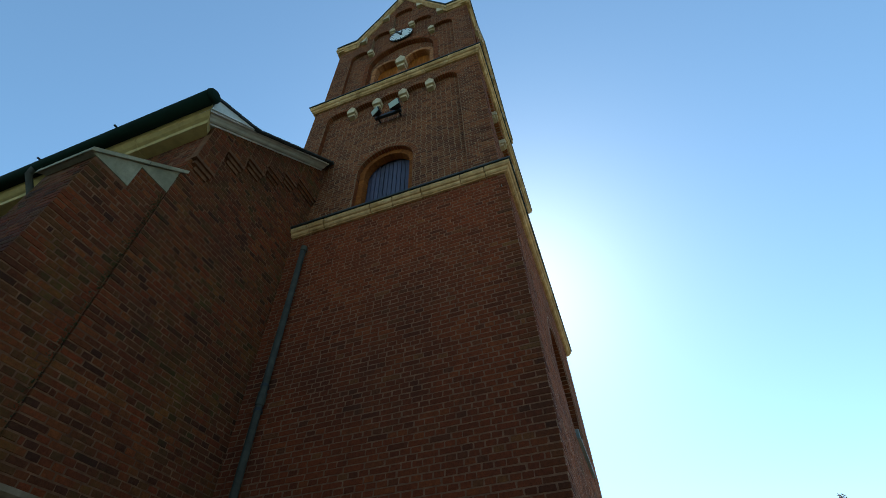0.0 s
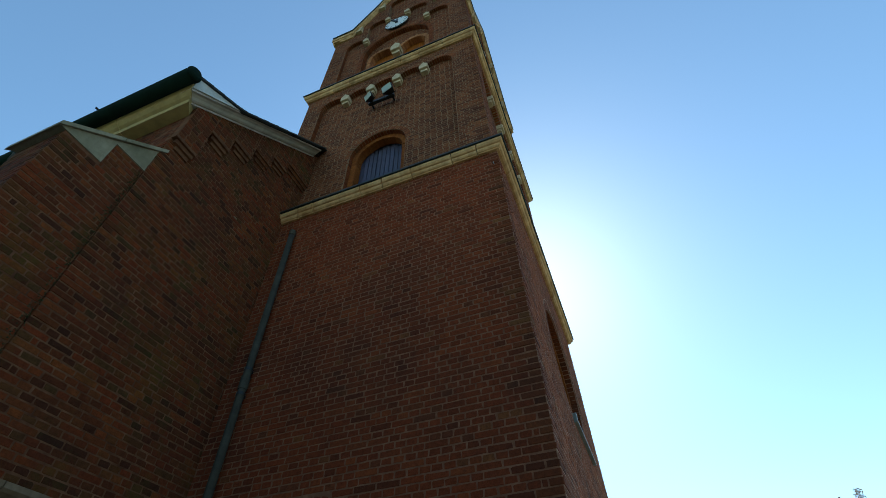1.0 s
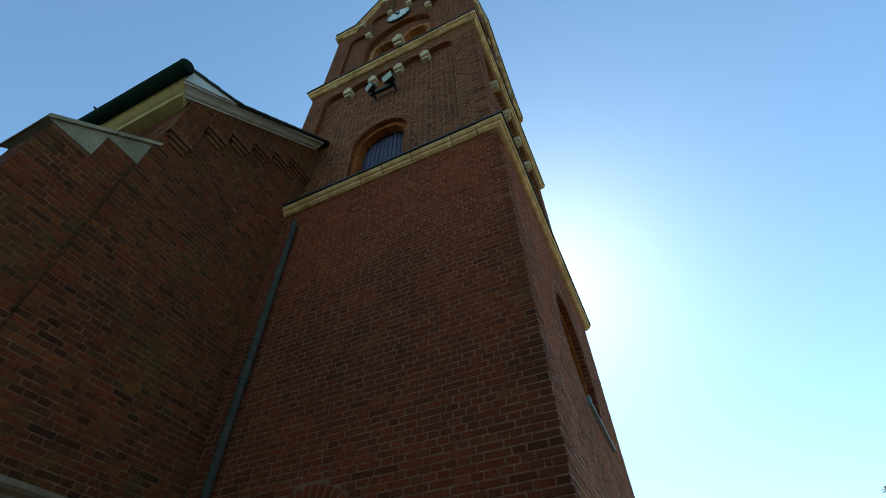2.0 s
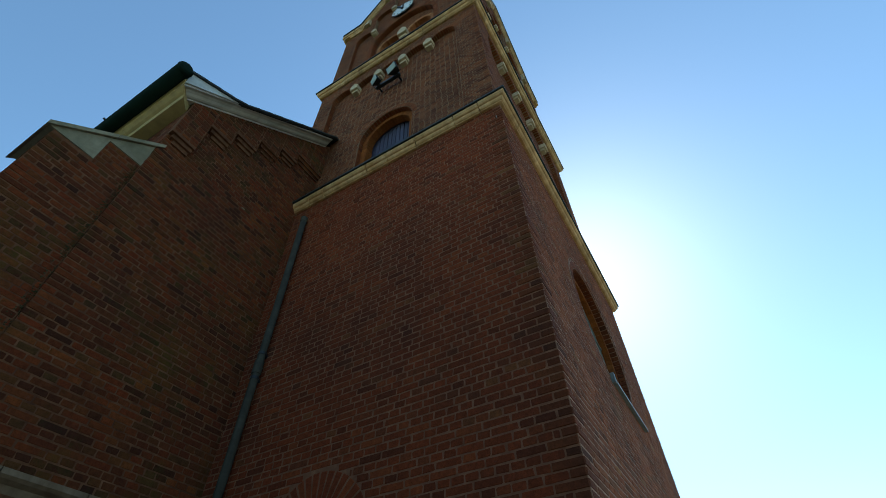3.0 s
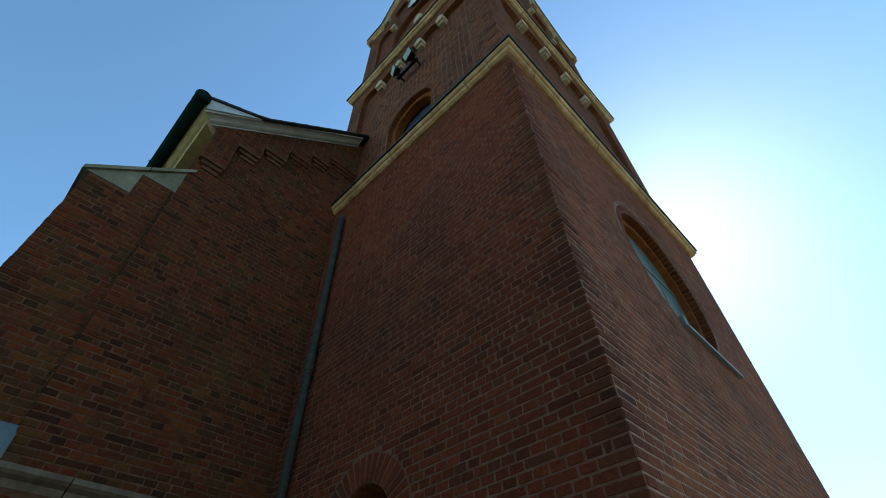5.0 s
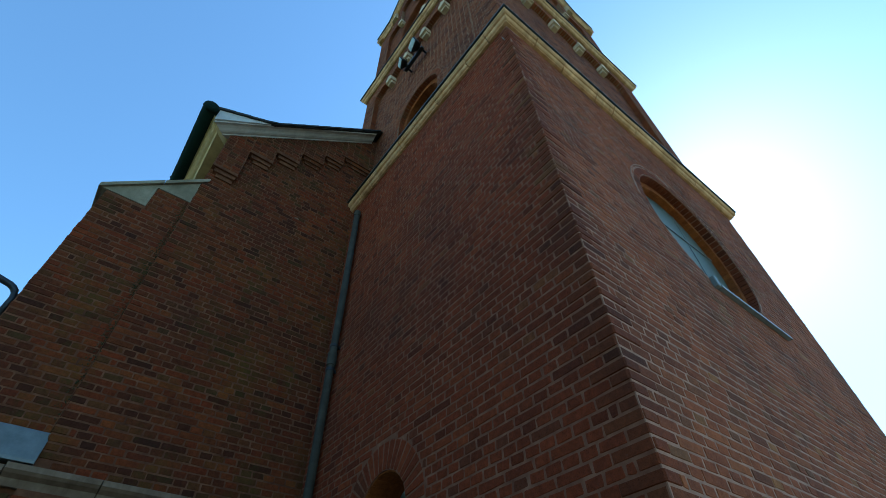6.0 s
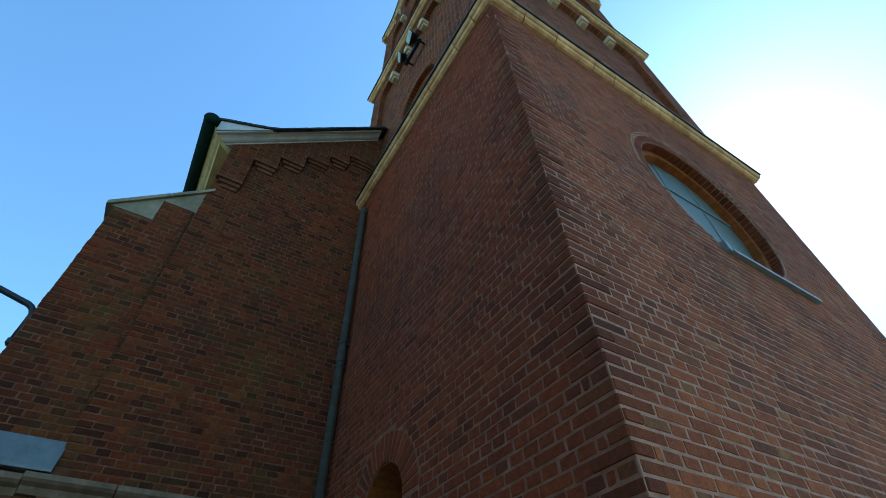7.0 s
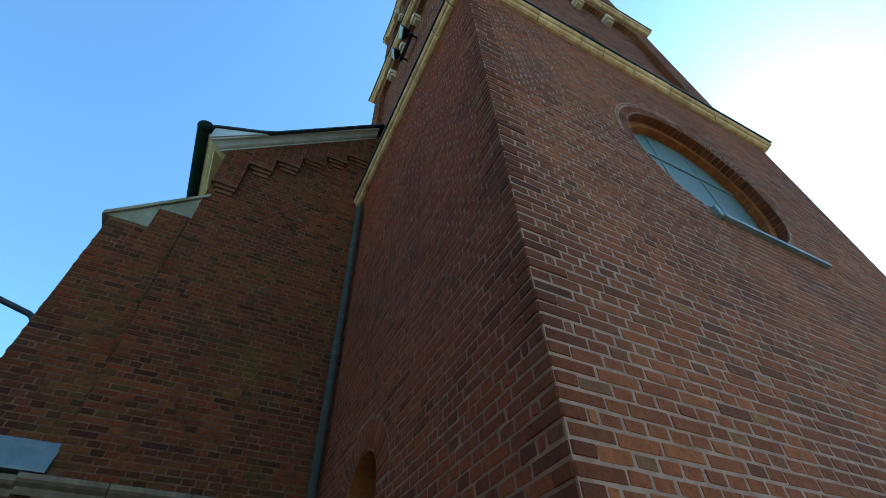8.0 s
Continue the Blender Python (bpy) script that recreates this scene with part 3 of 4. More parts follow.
def second_stage(face, u0, u1, mid, half):
    edges = spread(mid, half)
    panel = arcade_hole(edges, [12.06] * 5, C1T - 0.1)
    ends = (DEEP, 0.0) if face.side == "east" else (0.0, 0.0)
    w = part("wall", layer(face, u0 + ends[0], u1 - ends[1], C1T - 0.02, C2Z + 0.2, [panel], 0, -DEEP), M_UP_MORTAR, tower, "red brick tower wall with an arched corbel table")
    fat = arcade_hole(edges, [12.06 + 0.1] * 5, C1T - 0.1)
    lead = {"south": (0.22, 0.11), "east": (0.11, 0.22)}.get(face.side)
    put_bricks(face, lay_bricks(face, u0, u1, C1T - 0.05, C2Z + 0.03, [fat], from_end=face.side != "east", lead=lead, mixed=0.7), 0, w, pair_up)
    part("reveal", ring_bricks(face, mid, 12.06, half - 0.008, half + 0.02, -DEEP, -0.01, C1T, arch=False), M_UPPER, w, "brick panel edge", kind="stuff")
    win = arch_hole(mid, WIN_R, C1T - 0.1, WIN_S)
    inner = part("wall", layer(face, u0 + (0.5 if face.side == "east" else 0.05), u1 - (0.4 if face.side == "east" else 0.05), C1T - 0.02, C2Z + 0.2, [win], -DEEP, -0.5), M_UP_MORTAR, tower, "recessed red brick panel")
    wide_win = arch_hole(mid, WIN_R + 0.11, C1T - 0.1, WIN_S, bottom=lambda u: WIN_S if abs(u - mid) > WIN_R else C1T - 0.1)
    put_bricks(face, lay_bricks(face, edges[0], edges[-1], C1T - 0.05, 12.42, [wide_win], mixed=0.7), -DEEP, inner, pair_up)
    part("arch_ring", ring_bricks(face, mid, WIN_S, WIN_R + 0.004, WIN_R + 0.11, -DEEP - 0.02, -DEEP + 0.004), M_UPPER, inner, "ring of red bricks", kind="stuff")
    part("reveal", ring_bricks(face, mid, WIN_S, WIN_R - 0.12, WIN_R + 0.0, -0.38, -DEEP - 0.1, C1T, joint=0.0015), M_YELLOW, inner, "yellow brick window reveal", kind="stuff")
    part("reveal", ring_bricks(face, mid, WIN_S, WIN_R - 0.01, WIN_R + 0.02, -DEEP - 0.1, -DEEP - 0.012, C1T), M_UPPER, inner, "red brick outer reveal", kind="stuff")
    for a, b in zip(edges, edges[1:]):
        part("arch_ring", ring_bricks(face, (a + b) / 2, 12.06, (b - a) / 2 - 0.004, (b - a) / 2 + 0.1, -DEEP + 0.01, 0.004, rise=0.9), M_UPPER, w, kind="stuff")
    for u in edges[1:-1]:
        part("corbel", corbel_stone(face, u, 12.04, -DEEP - 0.02, 0.045, 0.205, 0.28), M_PALE, tower, "pale stone corbel")
    # boarded shutter
    n = 13
    rw = WIN_R - 0.13
    shutter = part("shutter", flat_panel(face, mid - WIN_R, mid + WIN_R, C1T, WIN_S + WIN_R, -0.47, -0.44), M_CAP, tower, "boarded louvre of upright violet-grey planks")
    for i in range(n):
        a = mid - WIN_R + 2 * WIN_R * i / n
        b = a + 2 * WIN_R / n - 0.014
        part("plank", flat_panel(face, a, b, C1T, WIN_S + WIN_R, -0.44, -0.405 + rng.uniform(-0.004, 0.004)), M_BOARD, shutter)


second_stage(S2, A0, A1, MID_X - 0.04, 1.665)
second_stage(E2, B0, B1, MID_Y, 2.02)
quoin(A1, B0, C1T, C2Z + 0.02, tower, M_TOWER)
for face, u0, u1 in ((N2, -A1, -A0), (W2, -B1, -B0)):
    w = part("wall", layer(face, u0 + 0.4, u1 - (0.5 if face is W2 else 0), C1T - 0.02, C2Z + 0.2, [], 0, -0.4), M_UP_MORTAR, tower)
    put_bricks(face, lay_bricks(face, u0, u1, C1T - 0.05, C2Z + 0.03, []), 0, w, pair_up)
cornice(P2, [(S2, A0, A1, steps(A0, A1, 6, 0)), (E2, B0, B1, steps(B0, B1, 7, 2)), (N2, -A1, -A0, []), (W2, -B1, -B0, [])])

# ---- bell stage ----
D1, D0, F0, F1 = -0.4, -4.58, 4.21, 9.23
S3, E3, N3, W3 = Face("south", F0), Face("east", D1), Face("north", F1), Face("west", D0)
EAVE3, PEAK3 = 16.78, 19.95


def bell_stage(face, u0, u1, detailed):
    mid, half = (u0 + u1) / 2, (u1 - u0) / 2
    k = half / 2.1
    gab = 1.5 * k

    def top(u):
        d = abs(u - mid)
        return EAVE3 if d > gab else 17.1 + (PEAK3 - 17.1) * (1 - d / gab)

    if not detailed:
        w = part("wall", layer(face, u0 + 0.4, u1 - (0.5 if face.side == "west" else 0), C2T - 0.1, top, [], 0, -0.4), M_UP_MORTAR, tower)
        put_bricks(face, lay_bricks(face, u0, u1, C2T - 0.05, top, []), 0, w, pair_up)
    else:
        edges = spread(mid, 1.62 * k)
        springs = [15.92, 17.05, 18.55, 17.05, 15.92]
        panel = arcade_hole(edges, springs, C2T - 0.2)
        w = part("wall", layer(face, u0 + (0.1 if face.side == "east" else 0), u1, C2T - 0.1, top, [panel], 0, -0.1), M_UP_MORTAR, tower, "red brick belfry gable with stepped arches")
        lead = {"south": (0.22, 0.11), "east": (0.11, 0.22)}.get(face.side)
        put_bricks(face, lay_bricks(face, u0, u1, C2T - 0.05, top, [panel], from_end=face.side != "east", lead=lead, mixed=0.7), 0, w, pair_up)
        part("reveal", ring_bricks(face, mid, 15.92, 1.62 * k - 0.008, 1.62 * k + 0.02, -0.1, -0.01, C2T, arch=False), M_UPPER, w, "brick panel edge", kind="stuff")
        for a, b, sp in zip(edges, edges[1:], springs):
            part("arch_ring", ring_bricks(face, (a + b) / 2, sp, (b - a) / 2 - 0.006, (b - a) / 2 + 0.09, -0.09, 0.004, rise=0.9), M_UPPER, w, kind="stuff")
        great = arch_hole(mid, 1.0 * k, C2T - 0.2, 15.03)
        inner = part("wall", layer(face, u0 + (0.6 if face.side == "east" else 0.05), u1 - (0.4 if face.side == "east" else 0.05), C2T - 0.1, lambda u: top(u) - 0.05, [great], -0.1, -0.24), M_UP_MORTAR, tower, "recessed red brick panel")
        great_wide = arch_hole(mid, 1.0 * k + 0.1, C2T - 0.2, 15.03)
        put_bricks(face, lay_bricks(face, edges[0], edges[-1], C2T - 0.05, lambda u: min(top(u) - 0.1, panel.top(u) + 0.08), [great_wide]), -0.1, inner, pair_up)
        part("arch_ring", ring_bricks(face, mid, 15.03, 1.0 * k + 0.004, 1.0 * k + 0.11, -0.13, -0.088, C2T), M_UPPER, inner, "great arch of red bricks", kind="stuff")
        part("reveal", ring_bricks(face, mid, 15.03, 1.0 * k - 0.01, 1.0 * k + 0.02, -0.24, -0.11, C2T), M_UPPER, inner, "brick reveal of the great arch", kind="stuff")
        lights = [arch_hole(mid + sg * 0.475 * k, 0.37 * k, C2T - 0.2, 14.93) for sg in (-1, 1)]
        deep = part("wall", layer(face, mid - 1.05 * k, mid + 1.05 * k, C2T - 0.1, 16.1, lights, -0.24, -0.55), M_UP_MORTAR, tower, "brick infill of the great arch")
        grown = [arch_hole(mid + sg * 0.475 * k, 0.37 * k + 0.1, C2T - 0.2, 14.93) for sg in (-1, 1)]
        grown[0].u1 = grown[1].u0 = mid
        put_bricks(face, lay_bricks(face, mid - 1.0 * k, mid + 1.0 * k, C2T, great.top, grown), -0.24, deep, pair_up)
        for sg in (-1, 1):
            c = mid + sg * 0.475 * k
            part("arch_ring", ring_bricks(face, c, 14.93, 0.37 * k - 0.015, 0.37 * k + 0.095, -0.44, -0.232, C2T, joint=0.003), M_RING, deep, "yellow brick ring of a bell opening", kind="stuff")
            louvre = part("louvre", flat_panel(face, c - 0.37 * k, c + 0.37 * k, C2T, 15.38, -0.48, -0.46), M_SLAT, tower, "orange-brown slatted bell louvre")
            for i in range(8):
                a = c - 0.36 * k + 0.72 * k * i / 8
                part("slat", flat_panel(face, a, a + 0.72 * k / 8 - 0.01, C2T, 15.38, -0.46, -0.42), M_SLAT, louvre)
        part("impost", corbel_stone(face, mid + 0.02, 14.5, -0.3, -0.06, 0.27, 0.44), M_PALE, tower, "pale stone impost between the bell openings")
        for u, zz in zip(edges[1:-1], (15.86, 17.0, 17.0, 15.86)):
            part("corbel", corbel_stone(face, u, zz, -0.12, 0.04, 0.18, 0.23), M_PALE, tower, "pale stone corbel")
    # raking stone verge with shoulders, and its dark capping
    prof = [(-0.15, 0), (0.04, 0), (0.06, 0.05), (0.1, 0.12), (0.12, 0.13), (0.12, 0.3), (-0.15, 0.3)]
    cap = [(-0.3, 0.304), (0.15, 0.304), (0.15, 0.36), (-0.3, 0.36)]
    line = [(u0 - 0.1, EAVE3), (mid - gab, EAVE3), (mid - gab, EAVE3), (mid - gab * 0.55, 18.13), (mid, PEAK3), (mid + gab * 0.55, 18.13), (mid + gab, EAVE3), (mid + gab, EAVE3), (u1 + 0.1, EAVE3)]
    for a, b in zip(line, line[1:]):
        if b[0] - a[0] < 0.01:
            continue
        g = 0.004
        lift = 0.004 if face.side in ("east", "west") else 0.0
        part("verge_stone", raking(face, (a[0] + g, a[1] + lift), (b[0] - g, b[1] + lift), prof), M_STONE, tower)
        part("capping", raking(face, (a[0], a[1] + lift), (b[0], b[1] + lift), cap), M_CAP, tower)
    if detailed:
        for sg in (-1, 1):
            for d, z in ((gab * 0.93, 16.95), (gab * 0.47, 18.4)):
                s = Soup()
                ua, ub = mid + sg * d, mid + sg * (d - 0.2)
                v = [face.at(uu, ww, zz) for ww in (-0.05, 0.1) for uu, zz in ((ua, z - 0.08), (ub, z - 0.08), (ub, z + 0.3))]
                s.add(v, [(3, 4, 5), (2, 1, 0), (0, 1, 4, 3), (1, 2, 5, 4), (2, 0, 3, 5)])
                part("kneeler", s, M_PALE, tower, "pale stone kneeler under the verge")


bell_stage(S3, D0, D1, True)
for x in (D0, D1):
    for y in (F0, F1):
        part("corner_stone", block(x - 0.124, x + 0.124, y - 0.124, y + 0.124, EAVE3 + 0.125, EAVE3 + 0.302, 0.006), M_STONE, tower, "sandstone corner of the verge")
quoin(D1, F0, C2T, EAVE3, tower, M_TOWER)
bell_stage(E3, F0, F1, True)
bell_stage(N3, -D1, -D0, False)
bell_stage(W3, -F1, -F0, False)
# crossing saddle roofs behind the four gables
roof = Soup()
mx, my = (D0 + D1) / 2, (F0 + F1) / 2
gx, gy = 1.5, 1.5 * 2.51 / 2.1
roof.add([(mx - gx, F0 + 0.3, 17.1), (mx + gx, F0 + 0.3, 17.1), (mx, F0 + 0.3, 20.2), (mx - gx, F1 - 0.3, 17.1), (mx + gx, F1 - 0.3, 17.1), (mx, F1 - 0.3, 20.2)], [(0, 2, 5, 3), (1, 4, 5, 2), (0, 3, 4, 1)])
roof.add([(D0 + 0.3, my - gy, 17.1), (D0 + 0.3, my + gy, 17.1), (D0 + 0.3, my, 20.2), (D1 - 0.3, my - gy, 17.1), (D1 - 0.3, my + gy, 17.1), (D1 - 0.3, my, 20.2)], [(0, 3, 5, 2), (1, 2, 5, 4), (0, 1, 4, 3)])
roof.add([(D0 + 0.2, F0 + 0.2, 16.8), (D1 - 0.2, F0 + 0.2, 16.8), (D1 - 0.2, F1 - 0.2, 16.8), (D0 + 0.2, F1 - 0.2, 16.8), (mx - 1, my - 1, 17.6), (mx + 1, my - 1, 17.6), (mx + 1, my + 1, 17.6), (mx - 1, my + 1, 17.6)],
         [(0, 1, 5, 4), (1, 2, 6, 5), (2, 3, 7, 6), (3, 0, 4, 7), (3, 2, 1, 0), (4, 5, 6, 7)])
part("roof", roof, M_TILE, tower, "dark slate crossing roofs")
floor_in = part("belfry_floor", block(X0 + 0.5, X1 - 0.5, Y0 + 0.5, Y1 - 0.5, 7.6, 7.75, 0), M_DARK, tower, "dark floor inside the tower")
part("belfry_floor", block(A0 + 0.6, A1 - 0.6, B0 + 0.6, B1 - 0.6, 12.6, 12.75, 0), M_DARK, tower, "dark floor inside the tower")

# small window's glass and bars
win = part("window", layer(S1, SW_C - 0.3, SW_C + 0.3, SW_B, lambda u: SW_S + math.sqrt(max(0, 0.33 ** 2 - (u - SW_C) ** 2)), [], -0.3, -0.306), M_GLASS, tower, "dark leaded window glass")
part("glazing_bar", flat_panel(S1, SW_C - 0.012, SW_C + 0.012, SW_B, SW_S + 0.33, -0.3, -0.275), M_BLACK, win)
for z in (1.7, 2.05, 2.4, 2.72):
    part("glazing_bar", flat_panel(S1, SW_C - 0.31, SW_C + 0.31, z, z + 0.018, -0.3, -0.28), M_BLACK, win)
part("sill", block(SW_C - 0.42, SW_C + 0.42, Y0 - 0.06, Y0 + 0.3, SW_B - 0.12, SW_B, 0.01), M_STONE, tower, "sandstone window sill")
# large window's glass, frame and sill
glass_r = BW_R - 0.07
win = part("window", layer(E1, BW_C - glass_r, BW_C + glass_r, BW_B - 0.05, lambda u: BW_S + math.sqrt(max(0, glass_r ** 2 - (u - BW_C) ** 2)), [], -0.2, -0.206), M_PANE, tower, "dull pale greenish window pane")
for u in (-0.3, 0.3):
    part("glazing_bar", flat_panel(E1, BW_C + u - 0.01, BW_C + u + 0.01, BW_B, BW_S + 0.82, -0.2, -0.192), M_LEAD, win)
for z in (5.12, 5.75):
    part("glazing_bar", flat_panel(E1, BW_C - 0.84, BW_C + 0.84, z, z + 0.03, -0.2, -0.185), M_LEAD, win)
prof = [(-0.3, BW_B + 0.1), (-0.3, BW_B - 0.04), (0.05, BW_B - 0.06), (0.05, BW_B - 0.025), (0.045, BW_B - 0.015)]
part("sill", moulding(E1, 6.32, 7.74, prof), M_LEAD, tower, "sloping lead-covered window sill")
part("sill_stop", block(X1 - 0.02, X1 + 0.05, 6.24, 6.3, BW_B - 0.07, BW_B + 0.06, 0.008), M_LEAD, tower, "turned-up lead end of the sill")

# small iron hook near the corner
part("wall_hook", tube([(-0.39, Y0 + 0.02, 7.36), (-0.39, Y0 - 0.03, 7.36), (-0.39, Y0 - 0.04, 7.38)], 0.006, 8), M_LEAD, tower, "small pale iron hook")

# ---- tower clock ----
clock = thing("tower_clock", "round white clock with black pointers on the belfry gable", "clock")
CX, CZ, CR, CY = -2.51, 16.55, 0.375, F0 + 0.05


def disc(cx, cz, r, y0, y1, n=48):
    s = Soup()
    for y in (y0, y1):
        s.v += [(cx + r * math.cos(2 * math.pi * k / n), y, cz + r * math.sin(2 * math.pi * k / n)) for k in range(n)]
    s.f = [tuple(range(n, 2 * n))[::-1], tuple(range(n))]
    s.f += [(k, n + k, n + (k + 1) % n, (k + 1) % n) for k in range(n)]
    return s


part("case", disc(CX, CZ, CR - 0.05, CY - 0.012, CY + 0.06), M_BLACK, clock, "dark clock case")
part("dial", disc(CX, CZ, CR, CY - 0.03, CY - 0.012), M_DIAL, clock, "white enamel dial")
part("rim", tube([(CX + CR * math.cos(a * math.pi / 24), CY - 0.025, CZ + CR * math.sin(a * math.pi / 24)) for a in range(49)], 0.009, 8, False), M_BLACK, clock, "thin dark rim")


def dial_bar(angle, r0, r1, half, lift):
    d = Vector((math.sin(angle), 0, math.cos(angle)))
    e = Vector((d.z, 0, -d.x))
    c = Vector((CX, CY - 0.03, CZ))
    s = Soup()
    v = [c + d * r + e * h + Vector((0, -y, 0)) for y in (0.002, lift) for r, h in ((r0, -half), (r0, half), (r1, half * 0.8), (r1, -half * 0.8))]
    s.add(v, [(4, 5, 6, 7), (0, 1, 5, 4), (1, 2, 6, 5), (2, 3, 7, 6), (3, 0, 4, 7)])
    return s


for i in range(12):
    part("hour_mark", dial_bar(i * math.pi / 6, CR * 0.72, CR * 0.93, 0.008 if i % 3 else 0.013, 0.008), M_BLACK, clock)
part("hour_hand", dial_bar(radians(8), -0.06, 0.22, 0.026, 0.03), M_BLACK, clock, "black hour hand")
part("minute_hand", dial_bar(radians(-28), -0.08, 0.36, 0.018, 0.045), M_BLACK, clock, "black minute hand")


# ---- floodlights ----
def floodlight(x, y, z, yaw, size):
    ob = thing("floodlight", "black floodlight with a pale glass front on a tower bracket", "floodlight", group="floodlights on the tower")
    w, h, d = 0.19 * size, 0.12 * size, 0.15 * size
    bm = block(-w, w, -d, 0.06, -h, h, 0.02)
    for v in bm.verts:
        if v.co.y > 0:
            v.co.x *= 0.6
            v.co.z *= 0.6
    part("housing", bm, M_BLACK, ob, "black metal housing")
    part("lamp_glass", block(-w * 0.86, w * 0.86, -d - 0.008, -d + 0.004, -h * 0.84, h * 0.84, 0.003), M_LENS, ob, "pale front glass")
    part("yoke", tube([(-w - 0.012, -0.03, 0), (-w - 0.012, 0.0, -h - 0.02), (w + 0.012, 0.0, -h - 0.02), (w + 0.012, -0.03, 0)], 0.008, 6), M_BLACK, ob)
    ob.matrix_basis = pose(x, y, z, 25, 0, yaw)
    return ob


LX, LY, LZ = -2.43, 4.06, 10.92
floodlight(LX - 0.31, LY - 0.02, LZ + 0.37, -25, 0.6)
floodlight(LX + 0.14, LY - 0.02, LZ + 0.37, -14, 0.74)
rail = thing("floodlight_bracket", "black steel bracket carrying the floodlights", "bracket")
part("rail", block(LX - 0.42, LX + 0.2, 4.12, 4.19, LZ + 0.32, LZ + 0.41, 0.01), M_BLACK, rail, "black steel rail")
for u in (-0.36, 0.14):
    part("wall_arm", block(LX + u - 0.02, LX + u + 0.02, 4.191, B0 + DEEP + 0.01, LZ + 0.36, LZ + 0.4, 0.005), M_BLACK, rail)
for u in (-0.31, 0.14):
    part("stay", block(LX + u - 0.03, LX + u + 0.03, LY - 0.01, 4.119, LZ + 0.33, LZ + 0.37, 0.006), M_BLACK, rail)

# ---- downpipe ----
pipe = thing("downpipe", "grey-green zinc rainwater downpipe on the tower wall", "downpipe")
PX, PY = -3.7, 4.015
part("pipe", tube([(PX, PY, 0.05), (PX, PY, 4.55), (PX, PY, 7.25)], 0.044, 18), M_ZINC, pipe, smooth=True)
part("socket", tube([(PX, PY, 4.53), (PX, PY, 4.535), (PX, PY, 4.7), (PX, PY, 4.705)], [0.044, 0.053, 0.053, 0.044], 18), M_ZINC, pipe, "wider zinc socket", smooth=False)
part("socket", tube([(PX, PY, 7.2), (PX, PY, 7.205), (PX, PY, 7.3), (PX, PY, 7.305)], [0.044, 0.052, 0.052, 0.04], 18), M_ZINC, pipe, "dark zinc top")
for z in (1.9, 4.46, 4.78):
    part("clip", tube([(PX, PY, z), (PX, PY, z + 0.035)], 0.05, 16), M_BLACK, pipe, "dark pipe clip")
    part("clip", block(PX - 0.015, PX + 0.015, PY + 0.03, Y0 + 0.02, z, z + 0.035, 0.003), M_BLACK, pipe)

# ---- nave ----
nave = thing("church_nave", "red brick church nave with stepped corbel table and tiled roof", "church")
NX, NY = -4.055, 1.93
RIDGE_Y, NY1 = 6.72, 11.51
NE, NS = Face("east", NX), Face("south", NY)
wall_top = lambda u: 7.86 + 0.911 * (min(u, 2 * RIDGE_Y - u) - 1.9)
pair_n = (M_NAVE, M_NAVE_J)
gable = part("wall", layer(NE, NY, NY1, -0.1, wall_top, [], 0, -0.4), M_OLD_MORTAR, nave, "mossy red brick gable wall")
put_bricks(NE, lay_bricks(NE, NY, 4.287, 3.0, wall_top, [], from_end=False, lead=(0.11, 0.22)), 0, gable, pair_n, lambda b: b[1] > 3.05)
quoin(NX, NY, 3.1, 7.1, gable, M_NAVE_J)
# the corbel table: stepped edge, three skins
STEPS = [(NY, 2.27, 7.07), (2.27, 2.62, 7.72), (2.62, 2.99, 8.05), (2.99, 3.36, 8.37), (3.36, 3.7, 8.67), (3.7, 4.285, 8.96)]
for skin, (w1, drop, inset) in enumerate(((0.095, 0.0, 0.0), (0.064, 0.0665, 0.04), (0.034, 0.133, 0.09))):
    for a, b, z in STEPS:
        lo = z - drop
        s = layer(NE, a + inset - 0.003 * (a == NY and skin == 0), b - inset * 0.3, lo, wall_top, [], w1 - 0.008, -0.02)
        stair = part("corbel_step", s, M_OLD_MORTAR, nave)
        if skin == 0:
            put_bricks(NE, lay_bricks(NE, a, b, lo - 0.012, wall_top, [], from_end=False, shift=-(a - NY) % 0.226 - 0.226), w1 - 0.008, stair, pair_n)
        else:
            put_bricks(NE, lay_bricks(NE, a + inset, b - inset * 0.3, lo - 0.012, lo + 0.1, [], from_end=False), w1 - 0.008, stair, pair_n)
# long side wall
side = part("wall", layer(NS, -16, NX - 0.41, -0.1, 7.75, [], -0.002, -0.4), M_OLD_MORTAR, nave, "red brick side wall")
put_bricks(NS, lay_bricks(NS, -8.5, NX, 4.0, 7.7, []), -0.002, side, pair_n)
# moss along the joint with the buttress, and a pale patch of fresh mortar
mg = random.Random(23)
s = Soup()
for _ in range(900):
    z = 3.4 + 2.85 * mg.random() ** 0.75
    c = Vector((NX - 0.012 + mg.gauss(0, 0.008), NY - 0.01 + mg.gauss(0, 0.032), z))
    r = mg.uniform(0.003, 0.009)
    v = [c + Vector((a * r * mg.uniform(0.7, 1.2), b * r * mg.uniform(0.7, 1.2), h * r * mg.uniform(0.7, 1.3))) for a, b, h in ((1, 0, 0), (0, 1, 0), (-1, 0, 0), (0, -1, 0), (0, 0, 1), (0, 0, -1))]
    s.add(v, [(0, 1, 4), (1, 2, 4), (2, 3, 4), (3, 0, 4), (1, 0, 5), (2, 1, 5), (3, 2, 5), (0, 3, 5)])
part("moss", s, M_MOSS, nave, "dark green moss in the wall joint", kind="stuff")
